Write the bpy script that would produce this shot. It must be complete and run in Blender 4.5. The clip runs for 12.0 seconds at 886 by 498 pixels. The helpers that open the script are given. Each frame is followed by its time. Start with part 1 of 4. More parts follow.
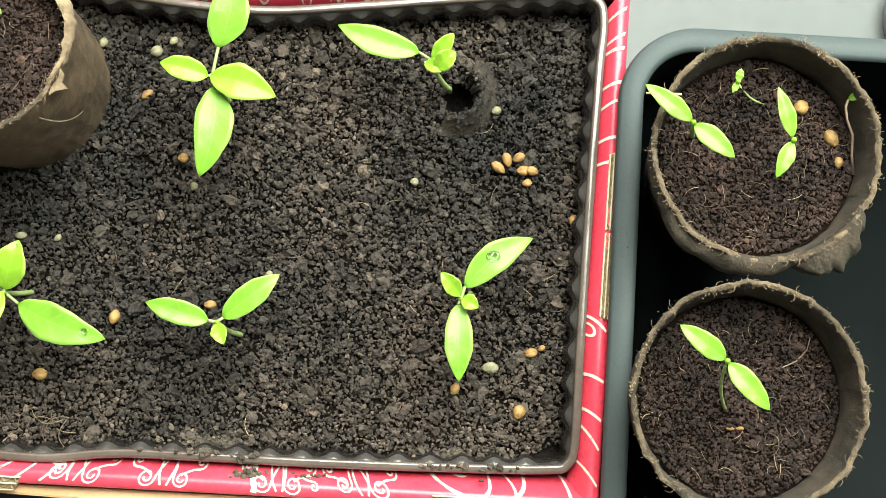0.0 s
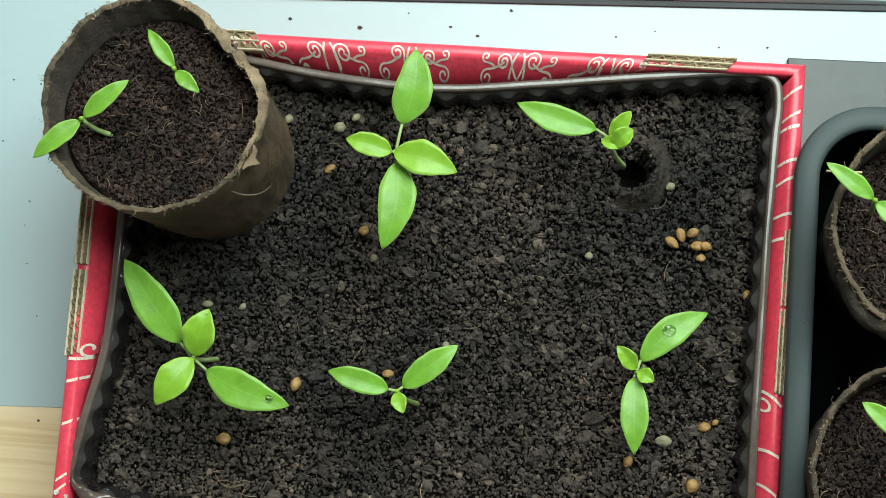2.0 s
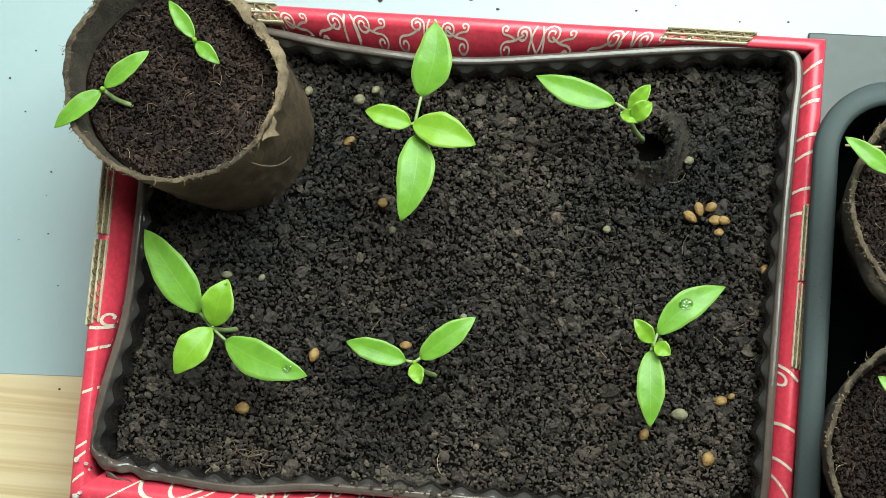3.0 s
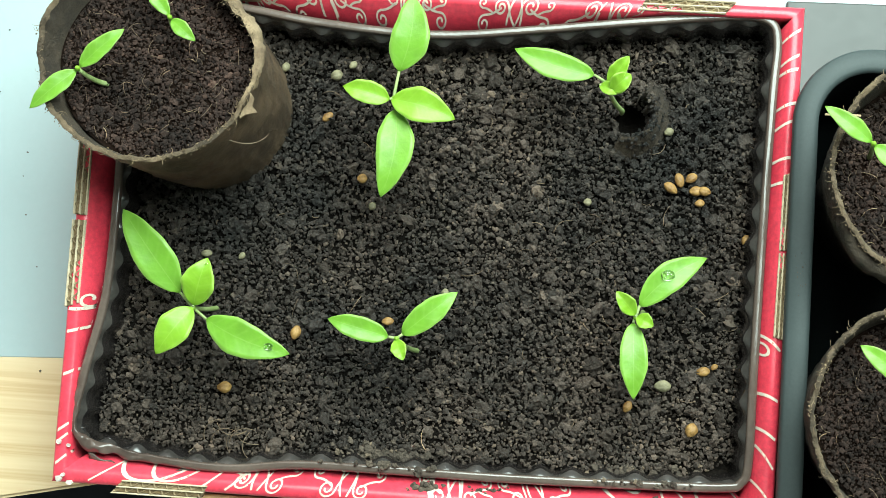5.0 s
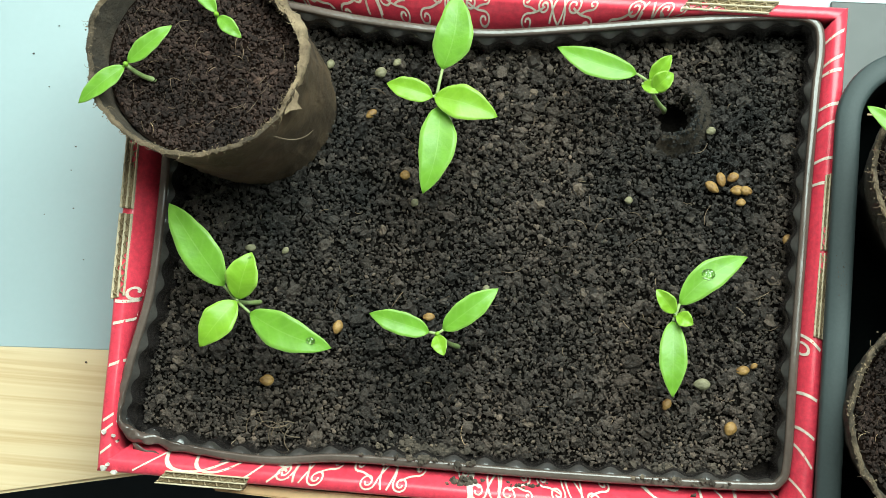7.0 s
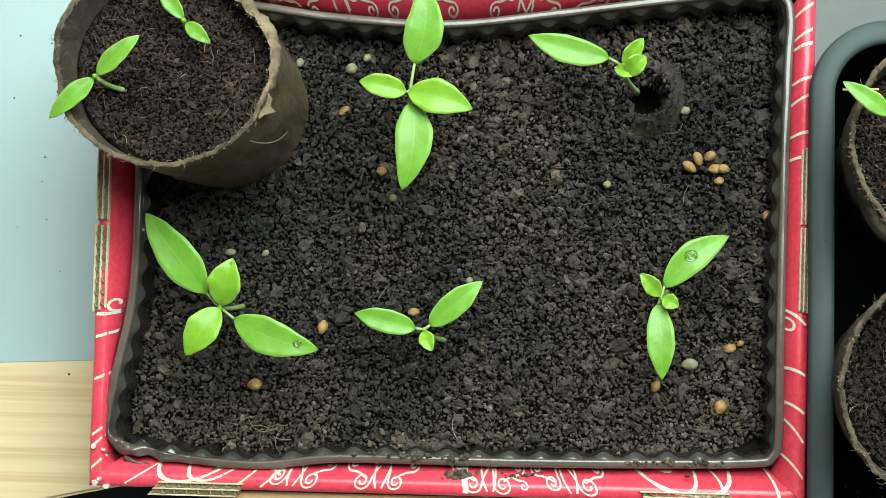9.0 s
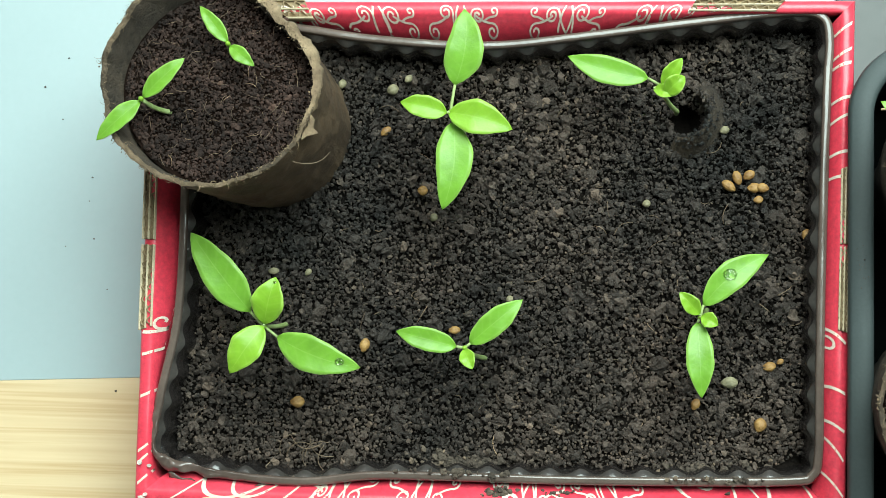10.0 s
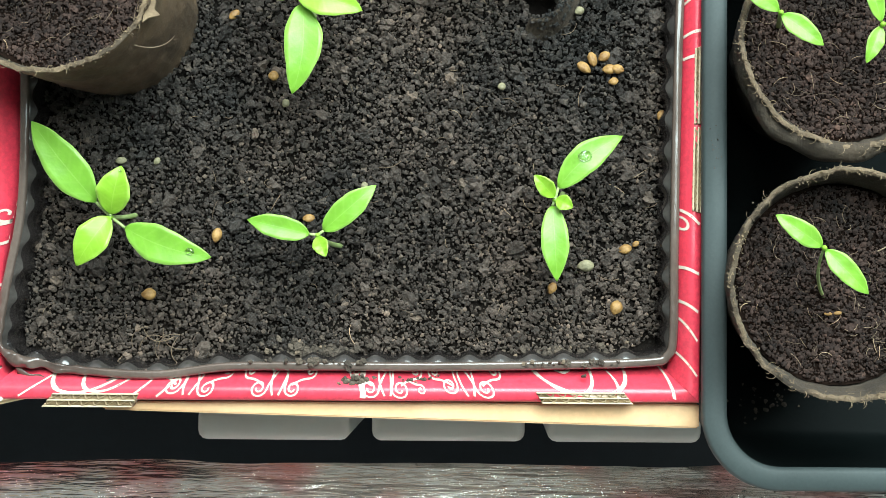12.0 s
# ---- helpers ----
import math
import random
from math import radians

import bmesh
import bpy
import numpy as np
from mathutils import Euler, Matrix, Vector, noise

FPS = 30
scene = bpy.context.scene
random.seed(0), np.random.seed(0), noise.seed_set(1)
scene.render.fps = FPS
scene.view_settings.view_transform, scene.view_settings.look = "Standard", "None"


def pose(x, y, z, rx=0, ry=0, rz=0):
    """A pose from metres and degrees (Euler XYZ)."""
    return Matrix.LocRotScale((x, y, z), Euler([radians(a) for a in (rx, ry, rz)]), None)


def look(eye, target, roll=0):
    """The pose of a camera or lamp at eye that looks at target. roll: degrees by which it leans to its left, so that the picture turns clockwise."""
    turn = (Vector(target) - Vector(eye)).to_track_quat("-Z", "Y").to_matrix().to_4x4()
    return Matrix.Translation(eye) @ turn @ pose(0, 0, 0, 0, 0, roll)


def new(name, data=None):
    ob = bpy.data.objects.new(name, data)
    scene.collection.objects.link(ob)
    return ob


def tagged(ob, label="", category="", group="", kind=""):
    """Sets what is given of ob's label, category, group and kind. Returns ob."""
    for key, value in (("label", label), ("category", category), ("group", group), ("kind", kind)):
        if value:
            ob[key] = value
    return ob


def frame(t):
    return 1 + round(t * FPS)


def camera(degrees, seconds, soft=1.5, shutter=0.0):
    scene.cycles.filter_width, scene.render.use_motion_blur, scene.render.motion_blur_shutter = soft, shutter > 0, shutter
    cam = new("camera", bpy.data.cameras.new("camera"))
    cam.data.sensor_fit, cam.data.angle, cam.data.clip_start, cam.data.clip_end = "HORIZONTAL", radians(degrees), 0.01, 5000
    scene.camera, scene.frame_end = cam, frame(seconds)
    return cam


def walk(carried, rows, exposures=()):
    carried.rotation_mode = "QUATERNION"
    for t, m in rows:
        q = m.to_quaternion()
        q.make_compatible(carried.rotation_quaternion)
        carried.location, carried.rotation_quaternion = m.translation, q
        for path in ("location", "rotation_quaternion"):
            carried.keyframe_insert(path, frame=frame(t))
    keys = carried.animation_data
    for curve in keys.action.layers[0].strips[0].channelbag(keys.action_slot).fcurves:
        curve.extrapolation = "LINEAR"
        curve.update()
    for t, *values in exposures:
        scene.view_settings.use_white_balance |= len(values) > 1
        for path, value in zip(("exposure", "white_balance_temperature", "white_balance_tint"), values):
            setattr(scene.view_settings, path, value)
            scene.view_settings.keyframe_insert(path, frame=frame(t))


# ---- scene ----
cam = camera(33.0, 12.0, soft=0.55)
PATH = (
    (0, (0.0598, -0.0508, 0.5603, 5.27, -0.85, 3.17)),
    (0.2, (0.0537, -0.0510, 0.5618, 5.24, -0.32, 3.80)),
    (0.3, (0.0516, -0.0517, 0.5624, 5.49, 0.02, 4.13)),
    (0.5, (0.0458, -0.0517, 0.5667, 6.05, 2.32, 4.96)),
    (0.7, (0.0466, -0.0515, 0.5691, 6.90, 3.00, 4.92)),
    (1, (0.0429, -0.0482, 0.5689, 6.84, 2.59, 4.09)),
    (1.5, (0.0415, -0.0510, 0.5711, 7.79, 3.95, 4.51)),
    (2, (0.0414, -0.0515, 0.5710, 7.91, 3.69, 4.34)),
    (2.5, (0.0423, -0.0529, 0.5723, 7.05, 4.28, 4.77)),
    (3, (0.0430, -0.0531, 0.5725, 7.05, 4.48, 4.84)),
    (3.2, (0.0455, -0.0534, 0.5725, 6.93, 4.83, 4.74)),
    (4.8, (0.0419, -0.0540, 0.5714, 6.06, 3.89, 4.14)),
    (5, (0.0427, -0.0521, 0.5707, 5.94, 3.84, 3.88)),
    (5.5, (0.0421, -0.0487, 0.5721, 5.43, 4.15, 2.80)),
    (6, (0.0424, -0.0497, 0.5724, 5.11, 4.45, 2.59)),
    (6.5, (0.0432, -0.0519, 0.5738, 6.11, 5.22, 4.07)),
    (7, (0.0434, -0.0531, 0.5746, 5.93, 5.40, 4.58)),
    (7.2, (0.0443, -0.0532, 0.5750, 6.01, 5.77, 4.31)),
    (8.8, (0.0362, -0.0452, 0.5751, 4.13, 4.38, 2.21)),
    (9, (0.0356, -0.0438, 0.5743, 4.38, 4.18, 1.31)),
    (9.5, (0.0364, -0.0443, 0.5745, 4.21, 3.79, 1.71)),
    (10, (0.0378, -0.0428, 0.5795, 4.96, 5.93, 1.39)),
    (10.2, (0.0359, -0.0432, 0.5787, 5.45, 5.17, 1.47)),
    (10.5, (0.0352, -0.0419, 0.5831, 5.96, 6.42, 1.24)),
    (10.8, (0.0346, -0.0421, 0.5839, 5.46, 7.12, 1.97)),
    (11, (0.0357, -0.0436, 0.5867, 5.46, 7.61, 2.74)),
    (11.2, (0.0390, -0.0459, 0.5810, 4.90, 6.73, 3.02)),
    (11.3, (0.0402, -0.0458, 0.5795, 4.18, 6.07, 2.75)),
    (11.5, (0.0421, -0.0473, 0.5745, 2.85, 4.07, 1.67)),
    (11.7, (0.0449, -0.0496, 0.5743, 1.91, 3.45, 0.99)),
    (12, (0.0491, -0.0486, 0.5695, 1.24, 1.72, 0.26)),
)
EXPOSURE = ((0.0, 0.0), (0.6, 0.08), (1.0, -0.4), (1.5, -1.0), (2.2, -1.15), (3.0, -1.0), (5.0, -0.55), (6.0, -0.55), (7.0, -0.78), (9.0, -0.85), (9.5, -0.75), (10.0, -0.8), (10.5, -1.3), (11.0, -1.55), (11.5, -1.0), (12.0, -0.3))
KELVIN = ((0.0, 7000.0), (0.8, 6600.0), (1.5, 6400.0), (9.5, 6400.0), (11.0, 6200.0), (12.0, 6200.0))
TINT = ((0.0, 10.0), (1.0, 11.0), (1.5, 6.0), (5.0, 1.0), (9.5, 1.0), (10.5, 5.0), (11.0, 3.0), (12.0, 7.0))
walk(cam, [(t, pose(*p)) for t, p in PATH], [(t, stops, float(np.interp(t, *zip(*KELVIN))), float(np.interp(t, *zip(*TINT)))) for t, stops in EXPOSURE])

# ---- light: an overcast sky through the window behind the sill ----
world = bpy.data.worlds.new("overcast_sky")
scene.world = world
world.use_nodes = True
wn = world.node_tree
sky = wn.nodes.new("ShaderNodeTexSky")
sky.sky_type, sky.sun_disc, sky.sun_elevation, sky.sun_rotation = "NISHITA", False, radians(48), radians(-25)
sky.dust_density = 3.0
wn.links.new(sky.outputs[0], wn.nodes["Background"].inputs[0])
wn.nodes["Background"].inputs[1].default_value = 0.12


def lamp(name, kind, energy, m, colour, **more):
    data = bpy.data.lights.new(name, kind)
    data.energy, data.color = energy, colour
    for key, value in more.items():
        if key == "size":
            data.size = value
        elif key == "size_y":
            data.size_y = value
        elif key == "angle":
            data.angle = value
        elif key == "shape":
            data.shape = value
    ob = new(name, data)
    ob.matrix_world = m
    return ob


lamp("sun", "SUN", 0.6, look((0.35, 1.2, 1.5), (0, 0, 0)), (1.0, 0.97, 0.92), angle=radians(25))
lamp("window_light", "AREA", 53.0, look((0.30, 0.46, 1.02), (0.03, -0.35, 0.05)), (0.86, 1.0, 0.96), shape="RECTANGLE", size=0.9, size_y=0.8)


# ---- materials ----
def nodes_of(name):
    m = bpy.data.materials.new(name)
    m.use_nodes = True
    nt = m.node_tree
    return m, nt, nt.nodes["Principled BSDF"]


def noise_node(nt, scale, detail=6.0, stretch=(1, 1, 1), rough=0.55):
    pos = nt.nodes.new("ShaderNodeNewGeometry")
    mp = nt.nodes.new("ShaderNodeMapping")
    mp.inputs["Scale"].default_value = stretch
    nz = nt.nodes.new("ShaderNodeTexNoise")
    nz.inputs["Scale"].default_value, nz.inputs["Detail"].default_value, nz.inputs["Roughness"].default_value = scale, detail, rough
    nt.links.new(pos.outputs["Position"], mp.inputs["Vector"])
    nt.links.new(mp.outputs[0], nz.inputs["Vector"])
    return nz.outputs["Fac"]


def ramp(nt, fac, stops):
    r = nt.nodes.new("ShaderNodeValToRGB")
    el = r.color_ramp.elements
    while len(el) < len(stops):
        el.new(0.5)
    for e, (p, c) in zip(el, stops):
        e.position, e.color = p, (*c, 1)
    nt.links.new(fac, r.inputs[0])
    return r.outputs[0]


def mixed(nt, fac, a, b, kind="MIX"):
    mx = nt.nodes.new("ShaderNodeMix")
    mx.data_type, mx.blend_type = "RGBA", kind
    for value, socket in ((fac, mx.inputs[0]), (a, mx.inputs[6]), (b, mx.inputs[7])):
        if hasattr(value, "is_linked"):
            nt.links.new(value, socket)
        else:
            socket.default_value = value if isinstance(value, float) else (*value, 1)
    return mx.outputs[2]


def bumped(nt, b, fac, strength, distance):
    bp = nt.nodes.new("ShaderNodeBump")
    bp.inputs["Strength"].default_value, bp.inputs["Distance"].default_value = strength, distance
    nt.links.new(fac, bp.inputs["Height"])
    nt.links.new(bp.outputs[0], b.inputs["Normal"])


def surface(name, dark, light, scale, fine, rough=0.6, metal=0.0, bump=0.3, depth=0.0005, stretch=(1, 1, 1), island=0.0, spec=0.5, rough_vary=0.1, grain=1.0, tail=4.2):
    """A colour that wanders at two scales, fine relief, uneven gloss."""
    m, nt, b = nodes_of(name)
    big, small = noise_node(nt, scale, 5.0, stretch), noise_node(nt, fine, 8.0, stretch, 0.7)
    mid = tuple((a + c) / 2 for a, c in zip(dark, light))
    col = ramp(nt, big, ((0.3, dark), (0.52, mid), (0.72, light)))
    tone = ramp(nt, small, ((0.3, (1 - 0.28 * grain,) * 3), (0.7, (1 + 0.12 * grain,) * 3)))
    col = mixed(nt, 1.0, col, tone, "MULTIPLY")
    if island:
        geo = nt.nodes.new("ShaderNodeNewGeometry")
        tint = ramp(nt, geo.outputs["Random Per Island"], ((0.0, (1 - island,) * 3), (0.45, (1 - island * 0.35,) * 3), (0.90, (1 + island * 0.6,) * 3), (1.0, (1 + island * tail, 1 + island * tail * 0.93, 1 + island * tail * 0.8))))
        col = mixed(nt, 1.0, col, tint, "MULTIPLY")
    nt.links.new(col, b.inputs["Base Color"])
    rr = nt.nodes.new("ShaderNodeMapRange")
    rr.inputs["To Min"].default_value, rr.inputs["To Max"].default_value = max(rough - rough_vary, 0.03), min(rough + rough_vary, 1)
    nt.links.new(small, rr.inputs["Value"])
    nt.links.new(rr.outputs[0], b.inputs["Roughness"])
    b.inputs["Metallic"].default_value = metal
    b.inputs["Specular IOR Level"].default_value = spec
    bumped(nt, b, small, bump, depth)
    return m


def leaf_material(name, base, pale):
    m, nt, b = nodes_of(name)
    uv = nt.nodes.new("ShaderNodeUVMap")
    sep = nt.nodes.new("ShaderNodeSeparateXYZ")
    nt.links.new(uv.outputs[0], sep.inputs[0])

    def sums(op, a, c=None):
        n = nt.nodes.new("ShaderNodeMath")
        n.operation = op
        for k, v in enumerate((a, c)):
            if v is None:
                continue
            if isinstance(v, (int, float)):
                n.inputs[k].default_value = v
            else:
                nt.links.new(v, n.inputs[k])
        return n.outputs[0]

    side = sums("ABSOLUTE", sep.outputs[1])
    rib = sums("LESS_THAN", side, 0.035)
    veins = sums("POWER", sums("ABSOLUTE", sums("SINE", sums("MULTIPLY", sums("SUBTRACT", sep.outputs[0], sums("MULTIPLY", side, 0.16)), 20.0))), 14.0)
    mask = sums("MULTIPLY", sums("MAXIMUM", rib, sums("MULTIPLY", veins, 0.4)), 0.2)
    patch = ramp(nt, noise_node(nt, 160.0, 3.0), ((0.3, tuple(c * 0.78 for c in base)), (0.7, base)))
    edge = sums("POWER", side, 9.0)
    col = mixed(nt, mask, patch, pale)
    col = mixed(nt, sums("MULTIPLY", edge, 0.8), col, pale)
    nt.links.new(col, b.inputs["Base Color"])
    b.inputs["Roughness"].default_value, b.inputs["Specular IOR Level"].default_value = 0.36, 0.5
    bumped(nt, b, sums("ADD", noise_node(nt, 900.0, 4.0), mask), 0.25, 0.0003)
    tr = nt.nodes.new("ShaderNodeBsdfTranslucent")
    nt.links.new(col, tr.inputs[0])
    mx = nt.nodes.new("ShaderNodeMixShader")
    mx.inputs[0].default_value = 0.3
    nt.links.new(b.outputs[0], mx.inputs[1])
    nt.links.new(tr.outputs[0], mx.inputs[2])
    nt.links.new(mx.outputs[0], nt.nodes["Material Output"].inputs[0])
    return m


# Compost base below the crumbs, coloured near black for the shade in the gaps.
SOIL = surface("compost_gap_shade", (0.007, 0.0065, 0.006), (0.020, 0.015, 0.012), 16, 900, 0.9, bump=1.0, depth=0.0015, spec=0.05)
CLOD = surface("compost_crumb", (0.0180, 0.0180, 0.0174), (0.142, 0.103, 0.082), 15, 1500, 0.42, bump=1.0, depth=0.0010, island=0.60, spec=0.4, tail=2.4)
PEAT = surface("brown_peat", (0.006, 0.004, 0.003), (0.020, 0.011, 0.008), 60, 1200, 0.9, bump=0.9, depth=0.0008, spec=0.05)
PEAT_CRUMB = surface("brown_peat_crumb", (0.016, 0.010, 0.008), (0.066, 0.038, 0.030), 60, 1500, 0.7, bump=0.8, depth=0.0006, island=0.6, spec=0.25, tail=1.5)
FIBRE_POT = surface("pressed_peat_fibre", (0.034, 0.025, 0.018), (0.130, 0.093, 0.062), 60, 1000, 0.9, bump=1.0, depth=0.0016)
FIBRE_RIM = surface("pale_torn_fibre", (0.13, 0.085, 0.050), (0.46, 0.33, 0.20), 120, 1200, 0.9, bump=0.8, depth=0.0006)
HAIR = surface("root_hair", (0.13, 0.08, 0.05), (0.34, 0.25, 0.17), 90, 900, 0.8, bump=0.2, island=0.5)
RED = surface("red_printed_card", (0.68, 0.040, 0.072), (0.80, 0.068, 0.108), 25, 500, 0.30, bump=0.12, depth=0.0002, rough_vary=0.06)
INK = surface("cream_print", (0.72, 0.58, 0.47), (0.82, 0.72, 0.62), 60, 900, 0.5, bump=0.1, depth=0.0001)
DRY_SOIL = surface("dry_brown_soil", (0.040, 0.029, 0.022), (0.13, 0.098, 0.072), 60, 1200, 0.85, bump=0.8, depth=0.0006, island=0.4)
# Grey of the sheet that darkens the sill behind the tub as shade.
GREY = surface("grey_sill_shade", (0.049, 0.053, 0.051), (0.060, 0.064, 0.061), 9, 300, 0.45, bump=0.05, depth=0.0002, grain=0.1)
KRAFT = surface("kraft_cardboard", (0.50, 0.40, 0.26), (0.74, 0.62, 0.44), 80, 700, 0.85, bump=0.5, depth=0.0003)
KRAFT_DARK = surface("kraft_flute", (0.16, 0.11, 0.06), (0.40, 0.30, 0.18), 120, 700, 0.9, bump=0.5, depth=0.0003)
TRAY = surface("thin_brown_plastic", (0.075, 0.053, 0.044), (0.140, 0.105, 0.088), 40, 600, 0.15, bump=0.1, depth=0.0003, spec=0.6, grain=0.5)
# Same tray plastic: wall colour darkened for shade, ledge lightened over it for glints.
TRAY_WALL = surface("shaded_brown_plastic", (0.012, 0.010, 0.010), (0.022, 0.018, 0.017), 40, 600, 0.16, bump=0.15, depth=0.0003, spec=0.7)
TRAY_LEDGE = surface("glinting_brown_plastic", (0.030, 0.026, 0.024), (0.062, 0.054, 0.049), 40, 600, 0.13, bump=0.2, depth=0.0003, spec=0.6)
# One dark tub plastic: rim colour greyed for sky sheen, inside blackened for shade.
TUB = surface("sheened_grey_plastic", (0.040, 0.053, 0.054), (0.064, 0.079, 0.079), 14, 900, 0.58, bump=0.15, depth=0.0002, spec=0.35, rough_vary=0.08, grain=0.5)
TUB_SHADED = surface("shaded_tub_plastic", (0.003, 0.0045, 0.0045), (0.006, 0.008, 0.008), 20, 900, 0.55, bump=0.15, depth=0.0002, spec=0.04, rough_vary=0.08)
WET_POT = surface("wet_dark_peat_fibre", (0.046, 0.028, 0.015), (0.165, 0.104, 0.058), 60, 1000, 0.75, bump=0.8, depth=0.0008)
FIBRE_LIP = surface("tan_fibre_edge", (0.055, 0.040, 0.028), (0.30, 0.21, 0.13), 70, 1100, 0.9, bump=1.0, depth=0.0014)
PLY = surface("orange_plywood", (0.66, 0.39, 0.19), (0.80, 0.52, 0.29), 30, 400, 0.6, bump=0.1, grain=0.4)
SILL = surface("white_window_sill_plastic", (0.375, 0.460, 0.475), (0.41, 0.50, 0.515), 5, 300, 0.35, bump=0.03, depth=0.0002, grain=0.08)
WALL = surface("white_painted_plaster", (0.70, 0.70, 0.68), (0.80, 0.80, 0.78), 4, 120, 0.9, bump=0.2, depth=0.001)
# Navy black for floor and wall under the sill: shade put into the colour.
UNDER_SHADE = surface("under_sill_shade", (0.010, 0.012, 0.018), (0.022, 0.025, 0.034), 6, 80, 0.6, bump=0.2)
ENAMEL = surface("grey_white_enamel", (0.80, 0.78, 0.73), (0.85, 0.83, 0.78), 12, 250, 0.4, bump=0.05, depth=0.0003, grain=0.1)
GRAIN = surface("straw_coloured_grain", (0.18, 0.085, 0.022), (0.46, 0.27, 0.085), 260, 1500, 0.6, bump=0.5, depth=0.0003)
PALE_GRAIN = surface("pale_pebble", (0.13, 0.115, 0.065), (0.34, 0.30, 0.18), 260, 1500, 0.7, bump=0.5, depth=0.0003)
GASKET = surface("black_gasket", (0.015, 0.016, 0.018), (0.03, 0.03, 0.033), 30, 300, 0.6)
LEAF = leaf_material("seedling_leaf", (0.235, 0.495, 0.045), (0.42, 0.64, 0.16))
YOUNG = leaf_material("young_leaf", (0.31, 0.57, 0.038), (0.48, 0.69, 0.14))
STEM = surface("pale_green_stem", (0.25, 0.34, 0.10), (0.42, 0.52, 0.22), 200, 900, 0.5, bump=0.1)
PAPER = surface("torn_white_paper", (0.55, 0.48, 0.42), (0.72, 0.66, 0.60), 90, 900, 0.8, bump=0.4, depth=0.0004)
DRY = surface("dry_straw", (0.40, 0.26, 0.14), (0.66, 0.50, 0.32), 200, 900, 0.7, bump=0.2)


def wood_material():
    m, nt, b = nodes_of("pale_pine")
    lines = noise_node(nt, 42.0, 3.0, (0.07, 4.6, 1.0), 0.5)
    fine = noise_node(nt, 300.0, 6.0, (0.05, 1.0, 1.0))
    col = ramp(nt, lines, ((0.30, (0.68, 0.50, 0.29)), (0.50, (0.72, 0.56, 0.34)), (0.60, (0.56, 0.37, 0.18)), (0.66, (0.70, 0.53, 0.31))))
    col = mixed(nt, 0.35, col, ramp(nt, fine, ((0.3, (0.55, 0.39, 0.21)), (0.7, (0.76, 0.61, 0.40)))))
    nt.links.new(col, b.inputs["Base Color"])
    b.inputs["Roughness"].default_value = 0.55
    bumped(nt, b, fine, 0.2, 0.0003)
    return m


def foil_material():
    m, nt, b = nodes_of("crinkled_foil")
    patch = ramp(nt, noise_node(nt, 16.0, 2.0, (1.0, 2.0, 1.0)), ((0.46, (0.96, 0.86, 0.80)), (0.60, (0.86, 0.36, 0.36)), (0.70, (0.96, 0.88, 0.86))))
    nt.links.new(patch, b.inputs["Base Color"])
    b.inputs["Metallic"].default_value, b.inputs["Roughness"].default_value = 0.8, 0.27
    bumped(nt, b, noise_node(nt, 42.0, 4.0, (0.3, 3.0, 1.0)), 1.0, 0.012)
    return m


def clear_material(name, colour, rough):
    m, nt, b = nodes_of(name)
    b.inputs["Base Color"].default_value = (*colour, 1)
    b.inputs["Transmission Weight"].default_value, b.inputs["Roughness"].default_value, b.inputs["IOR"].default_value = 1.0, rough, 1.33
    return m


PINE, FOIL, WATER = wood_material(), foil_material(), clear_material("water", (0.97, 1.0, 0.95), 0.02)


# ---- building helpers ----
def thing(name, label, category, group="", kind="", at=(0, 0, 0)):
    ob = new(name)
    ob.location = at
    ob.empty_display_size = 0.01
    return tagged(ob, label, category, group, kind)


def mesh_of(name, verts, faces, material, smooth=True):
    me = bpy.data.meshes.new(name)
    me.from_pydata([tuple(v) for v in verts], [], faces)
    me.materials.append(material)
    me.polygons.foreach_set("use_smooth", [smooth] * len(me.polygons))
    me.update()
    return me


def part(name, data, material, parent=None, label="", smooth=True):
    """Links a bmesh, or a pair of verts and faces, as one mesh object under a thing or part. Coordinates are the world's."""
    if isinstance(data, tuple):
        me = mesh_of(name, data[0], data[1], material, smooth)
    else:
        me = bpy.data.meshes.new(name)
        data.to_mesh(me)
        data.free()
        me.materials.append(material)
        me.polygons.foreach_set("use_smooth", [smooth] * len(me.polygons))
    ob = new(name, me)
    if parent:
        ob.parent = parent
        if not parent.parent:
            ob.matrix_parent_inverse = Matrix.Translation(-Vector(parent.location))
    if label:
        tagged(ob, label)
    return ob


def block(x0, x1, y0, y1, z0, z1, bevel=0.0, segments=2):
    bm = bmesh.new()
    bmesh.ops.create_cube(bm, size=1, matrix=Matrix.LocRotScale(((x0 + x1) / 2, (y0 + y1) / 2, (z0 + z1) / 2), None, (x1 - x0, y1 - y0, z1 - z0)))
    if bevel:
        bmesh.ops.bevel(bm, geom=bm.edges[:], offset=bevel, segments=segments, affect="EDGES", profile=0.5)
    return bm


def joined(pieces):
    verts, faces = [], []
    for v, f in pieces:
        k = len(verts)
        verts += list(v)
        faces += [tuple(i + k for i in q) for q in f]
    return verts, faces


